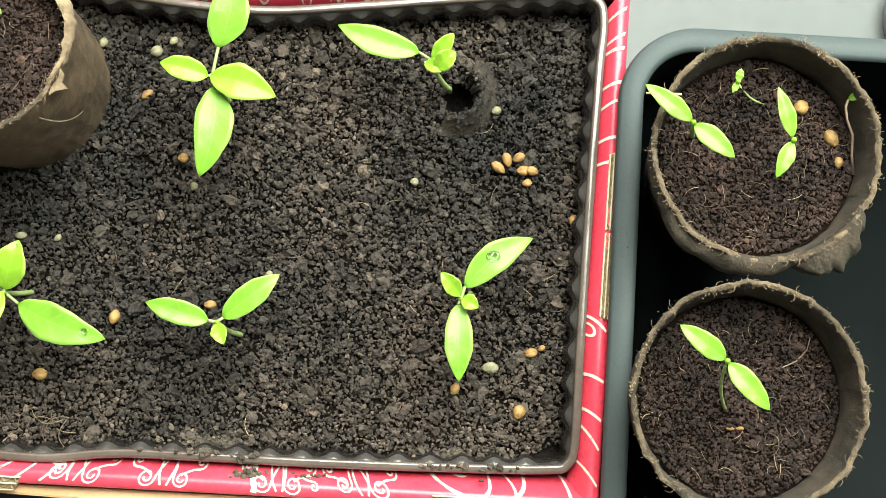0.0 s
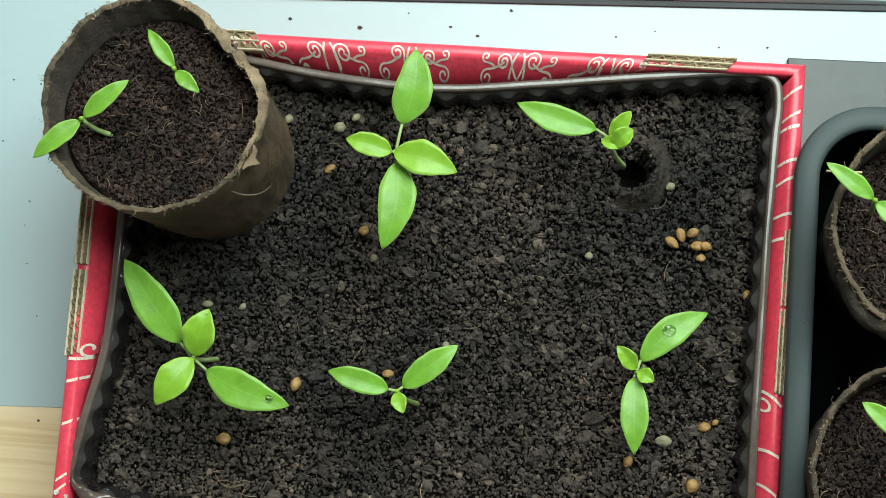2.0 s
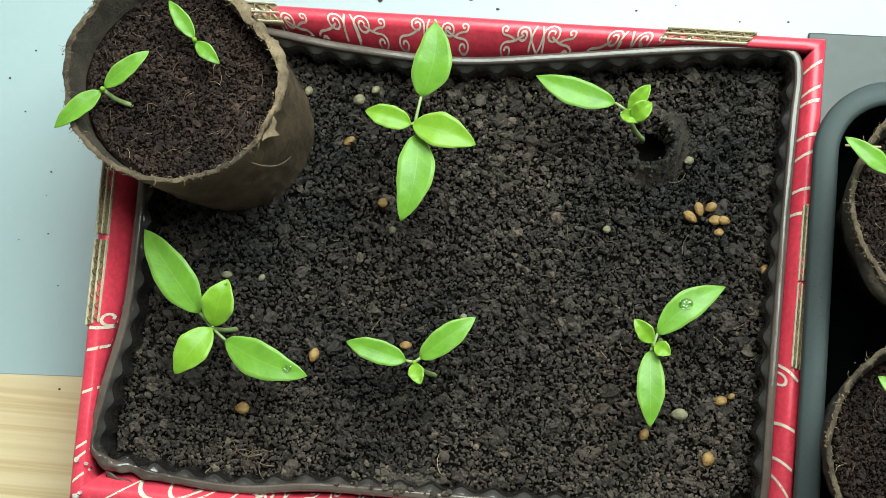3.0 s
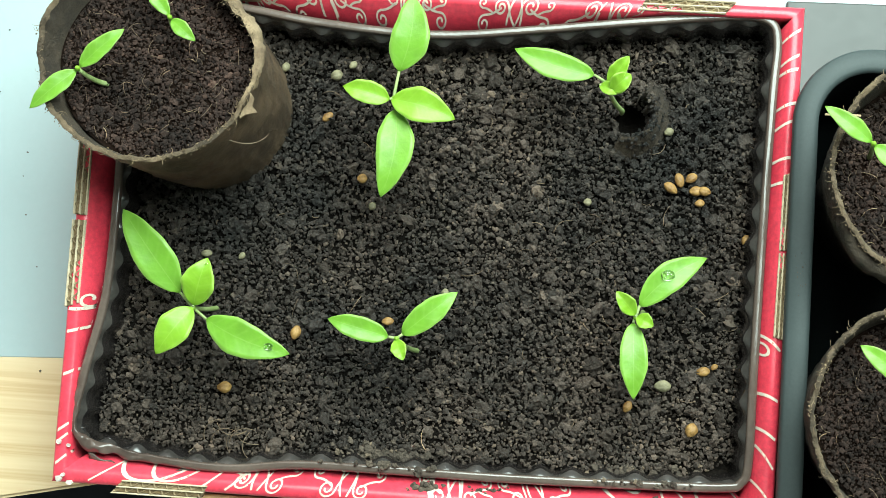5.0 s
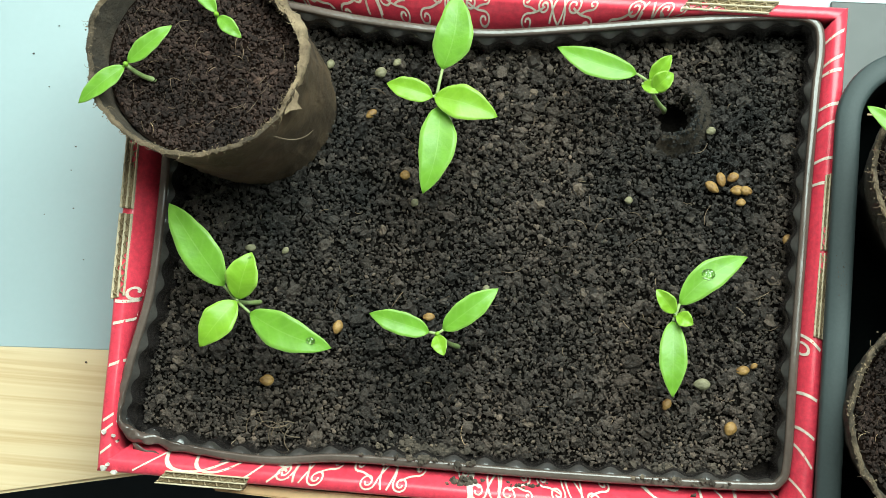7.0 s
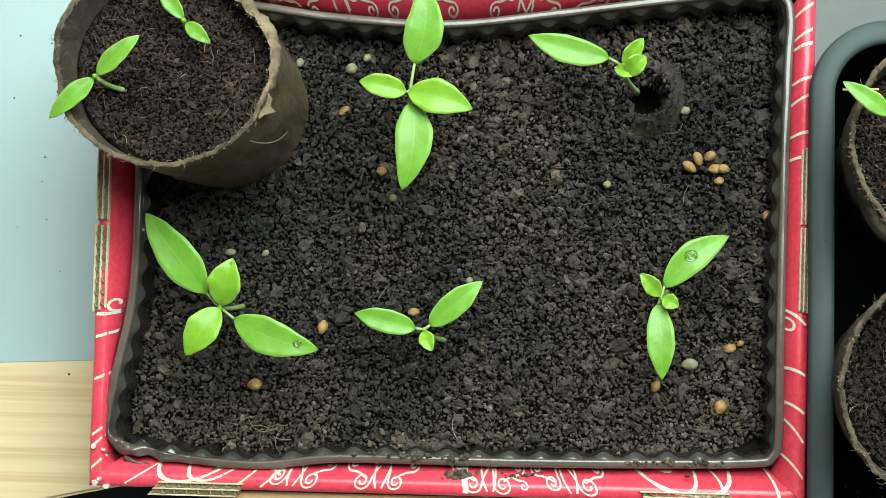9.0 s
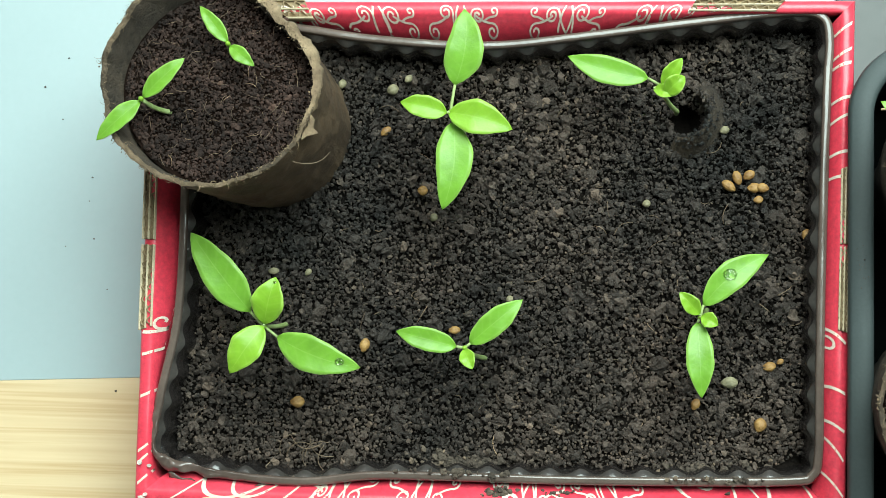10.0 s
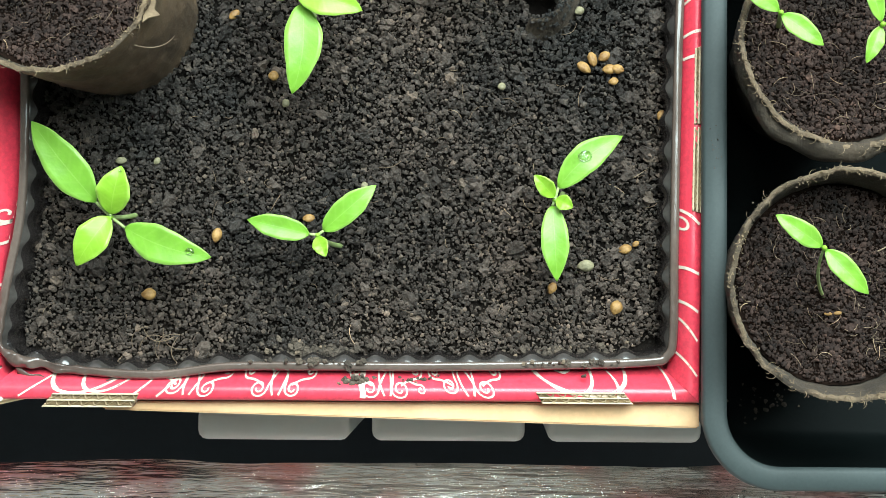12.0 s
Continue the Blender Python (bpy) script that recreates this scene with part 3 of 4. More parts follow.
def compost():
    verts, faces, index = [], [], {}
    step = 0.0012
    nx, ny = int(0.245 / step), int(0.175 / step)
    keep = np.zeros((nx + 1, ny + 1), bool)
    for i in range(nx + 1):
        x = -0.1235 + i * step
        for j in range(ny + 1):
            keep[i, j] = inside(poly, x, -0.086 + j * step)
    for i in range(nx + 1):
        for j in range(ny + 1):
            if keep[i, j]:
                x, y = -0.1235 + i * step, -0.086 + j * step
                index[i, j] = len(verts)
                verts.append((x, y, ground(x, y) - 0.0018))
    for i in range(nx):
        for j in range(ny):
            q = [(i, j), (i + 1, j), (i + 1, j + 1), (i, j + 1)]
            if all(keep[a] for a in q):
                faces.append(tuple(index[a] for a in q))
    tagged(part("compost", (verts, faces), SOIL), "dark moist compost filling the seed tray, blackened for shade between crumbs", "soil", kind="stuff")
    g = np.random.default_rng(3)
    places = []
    while len(places) < 34000:
        x, y = g.uniform(-0.121, 0.117), g.uniform(-0.082, 0.087)
        if not inside(coarse, x, y) or math.hypot(x - 0.0675, y - 0.0500) < 0.0055:
            continue
        r = min(0.00041 + g.exponential(0.00018), 0.0017)
        places.append((x, y, ground(x, y) + r * g.uniform(-0.4, 1.3) + 0.0015 * noise.noise(Vector((x * 430, y * 430, 3))), r))
    while len(places) < 34220:
        x, y = g.uniform(-0.114, 0.110), g.uniform(-0.074, 0.078)
        if inside(coarse, x, y) and math.hypot(x - 0.0675, y - 0.0500) > 0.009:
            r = g.uniform(0.0014, 0.0026)
            places.append((x, y, ground(x, y) + r * g.uniform(-0.3, 0.3), r))
    while len(places) < 50000:
        x, y = g.uniform(-0.121, 0.117), g.uniform(-0.082, 0.087)
        if inside(coarse, x, y) and math.hypot(x - 0.0675, y - 0.0500) > 0.005:
            r = g.uniform(0.00022, 0.00055)
            places.append((x, y, ground(x, y) + g.uniform(-0.0008, 0.0006) + 0.0015 * noise.noise(Vector((x * 430, y * 430, 3))), r))
    tagged(part("compost_crumbs", crumbs(places, g, 1.0, 0.45), CLOD, smooth=False), "loose dark crumbs and clods of compost", "soil", kind="stuff")
    places = []
    for cx, n in ((-0.012, 150), (0.075, 170), (-0.015, 50)):
        for _ in range(n):
            x, y, r = cx + g.normal(0, 0.009), -0.0738 + g.normal(0, 0.0018), g.uniform(0.0003, 0.0012)
            places.append((x, y, max(ground(x, min(y, -0.0745)) + 0.0016, 0.0605 if y < -0.0755 else 0) + r * 0.5, r))
    tagged(part("dry_crumbs", crumbs(places, g, 0.8, 0.42), DRY_SOIL, smooth=False), "dry brown soil crumbs heaped along the tray edge", "soil", kind="stuff")
    hairs = []
    for _ in range(80):
        x, y = g.uniform(-0.115, 0.110), g.uniform(-0.076, 0.078)
        if inside(poly, x, y):
            a, l = g.uniform(0, 6.28), g.uniform(0.002, 0.008)
            x1, y1 = x + l * math.cos(a), y + l * math.sin(a)
            hairs.append(tube(bent((x, y, ground(x, y) + 0.0009), (x1, y1, ground(x1, y1) + 0.0010), 0.0006, 5, g.uniform(-0.3, 0.3)), 0.00014, 0.00008, 4))
    for x, y, a in ((-0.068, -0.071, 0.3), (-0.064, -0.0725, 1.4), (-0.060, -0.069, 2.4), (-0.058, -0.074, 1.8), (-0.072, -0.069, 0.9), (-0.066, -0.067, 2.9), (-0.062, -0.071, 0.6)):
        l = 0.011
        hairs.append(tube(bent((x - l / 2 * math.cos(a), y - l / 2 * math.sin(a), ground(x, y) + 0.0012), (x + l / 2 * math.cos(a), y + l / 2 * math.sin(a), ground(x, y) + 0.003), 0.002, 9, 0.28), 0.0002, 0.0001, 5))
    tagged(part("root_hairs", joined(hairs), HAIR), "thin pale root hairs lying on the compost", "roots", kind="stuff")


compost()


# ---- seedlings ----
def blade(base, tip, width, lift=0.002, fold=0.25, belly=0.42, twist=0.0, bend=0.0):
    """A leaf blade as a thin solid with its own midrib line. lift: how far its middle rises; fold: how its halves turn up."""
    base, tip = Vector(base), Vector(tip)
    along = tip - base
    d = Vector((along.x, along.y, 0)).normalized()
    side = Vector((-d.y, d.x, 0))
    N, H = 18, 4
    top, uvs = [], []
    for i in range(N + 1):
        t = i / N
        mid = base + along * t + Vector((0, 0, lift * 4 * t * (1 - t))) + side * along.length * bend * 4 * t * (1 - t)
        half = width / 2 * ((t / belly) ** 0.68 * ((1 - t) / (1 - belly)) ** (0.68 * (1 - belly) / belly) if 0 < i < N else 0.0) + (0.0003 if i == 0 else 0.00004)
        half *= 1 + 0.04 * math.sin(9 * t + width * 900) + 0.02 * math.sin(23 * t + width * 2100)
        for j in range(-H, H + 1):
            s = j / H
            up = fold * half * abs(s) ** 1.4 + twist * half * s + 0.00018 * math.sin(t * 19) * abs(s)
            top.append(mid + side * half * s + Vector((0, 0, up)))
            uvs.append((t, s))
    n = 2 * H + 1
    faces = [(i * n + j, i * n + j + 1, (i + 1) * n + j + 1, (i + 1) * n + j) for i in range(N) for j in range(n - 1)]
    count = len(top)
    verts = top + [v - Vector((0, 0, 0.00032)) for v in top]
    faces += [tuple(q + count for q in f[::-1]) for f in faces]
    edge = [j for j in range(n)] + [i * n + n - 1 for i in range(1, N + 1)] + [N * n + j for j in range(n - 2, -1, -1)] + [i * n for i in range(N - 1, 0, -1)]
    faces += [(a, a + count, b + count, b) for a, b in zip(edge, edge[1:] + edge[:1])]
    return verts, faces, uvs + uvs


def add_leaf(plant, joint, base, tip, width, material, name="leaf", label="", **more):
    verts, faces, uvs = blade(base, tip, width, **more)
    ob = part(name, (verts, faces), material, plant, label)
    layer = ob.data.uv_layers.new(name="leaf")
    for loop in ob.data.loops:
        layer.data[loop.index].uv = uvs[loop.vertex_index]
    if (Vector(base) - Vector(joint)).length > 0.0012:
        part("petiole", tube(bent(joint, base, 0.0004, 5), 0.0006, 0.0005), STEM, ob)
    return ob


def seedling(label, joint, foot, leaves, group="pepper seedlings", thick=1.0):
    """leaves: base, tip, width, young, lift, fold and, for some, a sideways bend; places in millimetres."""
    mm = 0.001
    j, f = Vector(joint) * mm, Vector(foot) * mm
    plant = thing("pepper_seedling", label, "seedling", group, at=f)
    part("stem", tube([f - Vector((0, 0, 0.004))] + bent(f, j, 0.0, 7, 0.12), 0.00095 * thick, 0.0007 * thick, 8), STEM, plant)
    made = []
    for base, tip, width, young, lift, fold, *bend in leaves:
        made.append(add_leaf(plant, j, Vector(base) * mm, Vector(tip) * mm, width * mm * (1.0 if young else 0.97), YOUNG if young else LEAF, "young_leaf" if young else "seed_leaf", lift=lift * mm, fold=fold, belly=0.43, bend=sum(bend)))
    bud = bmesh.new()
    bmesh.ops.create_icosphere(bud, subdivisions=2, radius=0.0011, matrix=Matrix.Translation(j + Vector((0, 0, 0.0006))) @ Matrix.Diagonal((0.8, 0.8, 1.3, 1)))
    part("bud", bud, YOUNG, plant)
    return made


def drop(leaf, x, y, z, r):
    bm = bmesh.new()
    bmesh.ops.create_icosphere(bm, subdivisions=3, radius=r * 0.001, matrix=Matrix.Translation((x * 0.001, y * 0.001, z * 0.001)) @ Matrix.Diagonal((1.15, 0.9, 0.32, 1)))
    part("water_drop", bm, WATER, leaf, "clear round water drop")


made = seedling("pepper seedling with four green leaves, one with a drop", (-77.9, -27.5, 69), (-75, -26, 48), (
    ((-83.0, -22.5, 69.5), (-104.9, 4.7, 71), 13.2, 0, 3.0, 0.10), ((-77.6, -26.7, 71), (-73.2, -10.6, 75), 11.2, 1, 2.5, 0.2),
    ((-78.0, -27.4, 71), (-89.0, -44.0, 72), 11.0, 1, 2.5, 0.2), ((-73.3, -31.0, 69), (-43.6, -41.0, 71), 12.4, 0, 2.5, 0.12, -0.05)))
drop(made[3], -50.5, -39.0, 73.0, 1.3)
drop(made[1], -73.6, -13.0, 75.3, 1.2)
seedling("tall pepper seedling with two seed leaves and two young leaves", (-14.0, 46.6, 77), (-12, 44, 48), (
    ((-12.6, 56.0, 78), (-9.7, 81.9, 80), 13.4, 0, 2.0, 0.10, -0.08), ((-13.2, 43.4, 76), (-15.9, 13.0, 78), 12.8, 0, 3.0, 0.10, 0.08),
    ((-15.1, 46.2, 79), (-31.0, 49.6, 80), 8.0, 1, 1.5, 0.3), ((-14.5, 46.2, 79), (7.4, 40.6, 79), 11.4, 1, 2.0, 0.22, 0.03)))
seedling("pepper seedling with one long seed leaf and curled young leaves", (57.3, 57.7, 69), (64, 53, 46), (
    ((52.9, 60.3, 69), (25.4, 67.8, 70), 9.8, 0, 1.5, 0.2, 0.05), ((57.8, 56.9, 71), (64.2, 66.0, 75), 5.6, 1, 1.0, 0.5),
    ((58.8, 54.4, 71), (65.2, 60.0, 74), 6.6, 1, 2.0, 0.4), ((54.9, 56.5, 70), (62.7, 54.0, 72), 4.6, 1, 0.8, 0.4)))
seedling("small pepper seedling with two narrow seed leaves", (-8.0, -33.4, 69), (-2.6, -36.4, 48), (
    ((-10.9, -33.0, 69.5), (-31.6, -28.2, 71), 8.4, 0, 1.6, 0.2), ((-6.2, -31.9, 69.5), (11.6, -16.6, 71), 9.0, 0, 1.6, 0.2),
    ((-8.2, -33.8, 70), (-4.9, -40.6, 73), 5.2, 1, 0.8, 0.3)))
made = seedling("pepper seedling with a water drop on its upper leaf", (71.4, -21.2, 68), (75, -18, 48), (
    ((72.5, -17.2, 68), (94.3, 0.5, 66), 10.2, 0, 2.4, 0.15, 0.07), ((70.7, -23.0, 68), (72.1, -48.5, 70), 9.6, 0, 2.4, 0.15),
    ((71.2, -20.4, 70), (64.3, -13.2, 73), 5.6, 1, 1.0, 0.4), ((71.7, -21.0, 70), (77.2, -24.0, 72), 5.2, 1, 1.0, 0.4)))
drop(made[0], 81.3, -6.6, 70.4, 2.0)


# ---- grains and pebbles on the compost ----
def grain(x, y, z, length, width, turn, material, label, category, group):
    v, f = ICO3
    g = np.random.default_rng(int(abs(x * 1000) + abs(y * 777)))
    w = v * (length / 2, width / 2, width / 2.3)
    w[:, 1] *= 1 - 0.25 * v[:, 0] ** 2 + 0.12 * v[:, 0]
    w[:, 2] -= np.where(abs(w[:, 1]) < width * 0.07, 0.10 * width, 0) * (w[:, 2] > 0)
    w += g.uniform(-0.02, 0.02, w.shape) * width
    c, s = math.cos(turn), math.sin(turn)
    w = w @ np.array(((c, s, 0), (-s, c, 0), (0, 0, 1)))
    ob = part(category, (w.tolist(), f), material)
    ob.location = (x * 0.001, y * 0.001, z)
    tagged(ob, label, category, group)


for x, y, l, w, a in ((82.3, 26.0, 5.6, 3.4, 2.5), (85.2, 28.8, 5.4, 3.3, 1.9), (89.1, 29.7, 4.6, 3.3, 0.6), (91.0, 25.4, 5.0, 3.6, 0.1), (94.0, 25.3, 4.4, 3.4, 2.9), (92.4, 21.1, 3.6, 2.8, 0.2), (-45.7, -32.9, 5.4, 3.6, 1.3),
                      (-69.4, -53.6, 5.4, 4.2, 0.1), (96.6, -37.2, 5.0, 3.4, 0.2), (100.3, -35.4, 2.8, 2.0, 0.6), (93.6, -57.5, 5.2, 4.4, 1.2), (109.2, 9.1, 4.2, 3.6, 1.2), (71.4, -50.9, 4.4, 3.2, 1.1), (-13.7, -26.8, 4.4, 3.0, 0.1),
                      (-26.2, 23.0, 3.8, 3.6, 0.0), (-40.2, 44.5, 4.6, 3.0, 0.7)):
    grain(x, y, ground(x * 0.001, y * 0.001) + 0.0024, l * 0.001, w * 0.001, a, GRAIN, "straw-coloured grain lying on the dark compost", "grain", "grains on the compost")
for x, y, l, w, a in ((53.6, 19.5, 3.0, 2.8, 0), (-38.1, 59.7, 4.6, 4.0, 0.4), (-56.8, 62.0, 3.6, 3.0, 1.3), (-79.8, -6.8, 4.2, 2.6, 0.1), (5.8, -15.3, 2.8, 2.4, 0.5), (-32.3, 63.6, 3.4, 2.6, 0.8), (-22.1, 13.5, 3.2, 2.8, 1), (80.6, 45.8, 3.6, 3.0, 0.4), (83.0, -43.1, 6.0, 4.2, 0.05), (-67.0, -7.0, 3.0, 2.2, 0.9)):
    grain(x, y, ground(x * 0.001, y * 0.001) + 0.0022, l * 0.001, w * 0.001, a, PALE_GRAIN, "small pale pebble lying in the dark compost", "pebble", "pebbles in the compost")


# ---- pressed fibre pots ----
def fibre_pot(material, label, top, foot, z0, z1, r_top, r_foot, seed, soil_z, lean=(0, 0), dent=0.0, crumb_count=1500, hair_count=130):
    """top, foot: the centres of rim and base. lean: how the rim's plane falls along x and y."""
    g = np.random.default_rng(seed)
    pot = thing("peat_pot", label, "pot", "peat pots", at=(foot[0], foot[1], z0))
    SEG = 180

    def ring(t, inner):
        out = []
        for k in range(SEG):
            a = 2 * math.pi * k / SEG
            c, s = math.cos(a), math.sin(a)
            v = Vector((c * 2.2, s * 2.2, seed))
            r = (r_foot + (r_top - r_foot) * t ** 0.9) * (1 + 0.018 * noise.noise(v) + 0.010 * noise.noise(v * 3 + Vector((0, 0, t * 3))))
            r *= 1 - t * (dent * math.exp(-(((a - 0.80) / 0.45) ** 2)) - 0.35 * dent * math.exp(-(((a - 1.9) / 0.6) ** 2)))
            r += 0.0007 * noise.noise(Vector((c * 9, s * 9, t * 22 + seed))) + 0.0004 * noise.noise(Vector((c * 26, s * 26, t * 50 + seed)))
            r -= inner
            x, y = foot[0] + (top[0] - foot[0]) * t + r * c, foot[1] + (top[1] - foot[1]) * t + r * s
            z = z0 + (z1 - z0) * t
            if t > 0.8:
                z += (0.0022 * noise.noise(v * 3) + 0.0013 * noise.noise(v * 11) + 0.0008 * noise.noise(v * 27)) * (t - 0.8) / 0.2 + (lean[0] * (x - top[0]) + lean[1] * (y - top[1])) * (t - 0.8) / 0.2
            out.append((x, y, z))
        return out

    outer = [ring(t, 0.0) for t in np.linspace(0, 1, 26)]
    part("outer_wall", rings_mesh(outer, cap_first=True), material, pot)
    part("lip", rings_mesh([ring(1.0, 0.0), ring(1.004, 0.0005), ring(1.003, 0.0012), ring(0.992, 0.0016)]), FIBRE_LIP, pot, "tan fibre edge")
    part("inner_wall", rings_mesh([ring(t, 0.0016 + 0.0016 * (0.992 - t)) for t in np.linspace(0.992, 0.5, 14)]), FIBRE_POT, pot)
    rim_pts = ring(1.0, 0.0008)
    lumps = []
    for k in range(SEG):
        for _ in range(5):
            x, y, z = rim_pts[k]
            lumps.append((x + g.normal(0, 0.0007), y + g.normal(0, 0.0007), z + g.uniform(-0.0004, 0.0004), g.uniform(0.00010, 0.00030)))
    part("torn_edge", crumbs(lumps, g, 0.35, 0.6), FIBRE_LIP, pot, "frayed fibre edge", smooth=False)["kind"] = "stuff"
    pale = []
    for k in range(SEG):
        x, y, z = rim_pts[k]
        arc = math.exp(-(((k / SEG * 6.283 + 0.25 + math.pi) % 6.283 - math.pi) / 0.75) ** 2) if dent else 0.0
        if arc > 0.25 or noise.noise(Vector((x * 130, y * 130, seed))) > 0.18:
            for _ in range(4):
                pale.append((x + g.normal(0, 0.0005), y + g.normal(0, 0.0005), z + g.uniform(-0.0006, 0.0003), g.uniform(0.00012, 0.00034)))
    part("pale_tear", crumbs(pale, g, 0.4, 0.55), FIBRE_RIM, pot, "pale torn fibre edge", smooth=False)["kind"] = "stuff"
    if dent:
        rows = []
        for i in range(64):
            k = (i - 14) % SEG
            p = Vector(rim_pts[k])
            out = Vector((p.x - top[0], p.y - top[1], 0)).normalized()
            wide = 0.0040 * max(math.sin(math.pi * i / 63), 0.0) ** 0.8 * (0.8 + 0.6 * noise.noise(Vector((i * 0.16, 2, seed))) + 0.3 * noise.noise(Vector((i * 0.6, 5, seed))))
            rows.append([p - out * 0.0007 + Vector((0, 0, 0.0004)), p + out * wide * 0.35 + Vector((0, 0, 0.0004)), p + out * wide * 0.75 - Vector((0, 0, wide * 0.35)), p + out * wide * 0.95 - Vector((0, 0, wide * 0.9)), p + out * wide * 0.4 - Vector((0, 0, wide * 1.9))])
        part("torn_band", rings_mesh(rows, closed=False), FIBRE_RIM, pot, "pale torn fibre band")
    frays = []
    for _ in range(190):
        x, y, z = rim_pts[g.integers(SEG)]
        a, l = g.uniform(0, 6.28), g.uniform(0.0006, 0.0034)
        frays.append(tube(bent((x, y, z), (x + l * math.cos(a), y + l * math.sin(a), z + g.uniform(-0.001, 0.0015)), 0.0005, 4, 0.3), 0.00013, 0.00005, 4))
    part("loose_fibre", joined(frays), FIBRE_RIM, pot)["kind"] = "stuff"
    t_soil = (soil_z - z0) / (z1 - z0)
    cx, cy = foot[0] + (top[0] - foot[0]) * t_soil, foot[1] + (top[1] - foot[1]) * t_soil
    R = r_foot + (r_top - r_foot) * t_soil ** 0.9 - 0.0022

    def level(x, y):
        v = Vector((x, y, seed))
        return soil_z + 0.0016 * noise.noise(v * 45) + 0.0009 * noise.noise(v * 150) + lean[0] * (x - cx) + lean[1] * (y - cy)

    rings = [[(cx + R * q * math.cos(2 * math.pi * k / 72), cy + R * q * math.sin(2 * math.pi * k / 72)) for k in range(72)] for q in np.linspace(1.0, 0.02, 30)]
    verts, faces = rings_mesh([[(x, y, level(x, y) - 0.0008) for x, y in ring_] for ring_ in rings], cap_last=True)
    tagged(part("potting_soil", (verts, faces), PEAT), "reddish-brown fibrous peat filling the pot", "soil", kind="stuff")
    places, hairs = [], []
    while len(places) < crumb_count:
        a, q = g.uniform(0, 6.28), math.sqrt(g.uniform()) * (R - 0.001)
        x, y = cx + q * math.cos(a), cy + q * math.sin(a)
        r = min(0.00026 + g.exponential(0.00014), 0.0011)
        places.append((x, y, level(x, y) + r * g.uniform(-0.2, 0.9) + 0.0008 * noise.noise(Vector((x * 480, y * 480, seed))), r))
    tagged(part("peat_crumbs", crumbs(places, g, 0.7, 0.5), PEAT_CRUMB, smooth=False), "loose brown peat crumbs on the potting soil", "soil", kind="stuff")
    for _ in range(hair_count):
        a, q = g.uniform(0, 6.28), math.sqrt(g.uniform()) * (R - 0.003)
        x, y = cx + q * math.cos(a), cy + q * math.sin(a)
        b, l = g.uniform(0, 6.28), g.uniform(0.0015, 0.006)
        hairs.append(tube(bent((x, y, level(x, y) + 0.0007), (x + l * math.cos(b), y + l * math.sin(b), level(x, y) + 0.0012), 0.0006, 4, g.uniform(-0.3, 0.3)), 0.00009, 0.00005, 4))
    tagged(part("peat_fibres", joined(hairs), HAIR), "thin pale fibres lying on the peat", "fibres", kind="stuff")
    return pot, level


pot_a, _ = fibre_pot(WET_POT, "brown peat pot with torn rim leaning in the tray corner", (-0.0918, 0.0525), (-0.0822, 0.0450), 0.044, 0.1030, 0.0362, 0.0285, 1, 0.0935, (-0.06, -0.09), 0.15, 8000, 90)
part("root_thread", tube(bent((-0.0655, 0.0270, 0.0935), (-0.0560, 0.0330, 0.0740), 0.001, 10, -0.25), 0.00022, 0.00014, 5), HAIR, pot_a)
chip = [(-0.0590 + 0.001 * u, 0.0365 + 0.001 * v, 0.1012 - 0.00025 * abs(u)) for u, v in ((-1.6, -3.6), (0.4, -2.2), (4.0, -1.2), (2.2, 0.6), (2.6, 3.2), (0.9, 5.6), (-0.6, 2.4))]
chip = rings_mesh([chip, [(x, y, z - 0.0012) for x, y, z in chip]], cap_first=True, cap_last=True)
part("torn_flap", chip, FIBRE_RIM, pot_a, "pale torn fibre chip", smooth=False)
seedling("young seedling leaning over the pot rim", (-112.7, 44.9, 108), (-107.0, 43.0, 95), (((-112.2, 45.6, 108), (-98.6, 58.4, 109), 6.4, 0, 1.2, 0.2), ((-113.3, 44.3, 108), (-127.4, 31.2, 108), 6.8, 0, 1.2, 0.2)), "seedlings in the peat pots")
seedling("young seedling with two narrow leaves in the pot", (-86.4, 65.1, 100), (-87.5, 63.5, 90), (((-86.7, 65.8, 100), (-96.3, 77.7, 101), 5.2, 0, 1.0, 0.2), ((-85.9, 64.4, 100), (-77.2, 57.5, 101), 5.0, 0, 1.0, 0.2)), "seedlings in the peat pots")

# ---- the dark tub and its pots ----
TUB_BOX = (0.1204, 0.335, -0.1180, 0.0742)


def rounded(box, d, radius, z, n=14):
    x0, x1, y0, y1 = box[0] + d, box[1] - d, box[2] + d, box[3] - d
    r = max(radius - d, 0.004)
    out = []
    for cx, cy, a0 in ((x1 - r, y1 - r, 0), (x0 + r, y1 - r, 90), (x0 + r, y0 + r, 180), (x1 - r, y0 + r, 270)):
        for i in range(n + 1):
            a = radians(a0 + 90 * i / n)
            out.append((cx + r * math.cos(a), cy + r * math.sin(a), z))
    return out


tub = thing("plastic_tub", "dark grey plastic tub with a wide rounded rim", "tub", at=(0.22, -0.02, 0.0))
levels = [(0.0064, 0.0005), (0.0054, 0.0640), (0.0006, 0.0648), (0.0000, 0.0664), (0.0003, 0.0690), (0.0012, 0.0701), (0.0066, 0.0704), (0.0078, 0.0700), (0.0083, 0.0686), (0.0092, 0.0600), (0.0120, 0.0150), (0.0150, 0.0120)]
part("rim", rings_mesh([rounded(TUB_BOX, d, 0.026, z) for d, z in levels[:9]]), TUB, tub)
# The basin's colour carries the shade inside the tub.
part("basin", rings_mesh([rounded(TUB_BOX, d, 0.026, z) for d, z in levels[8:]], cap_last=True), TUB_SHADED, tub, "basin of the tub, coloured near black for shade")
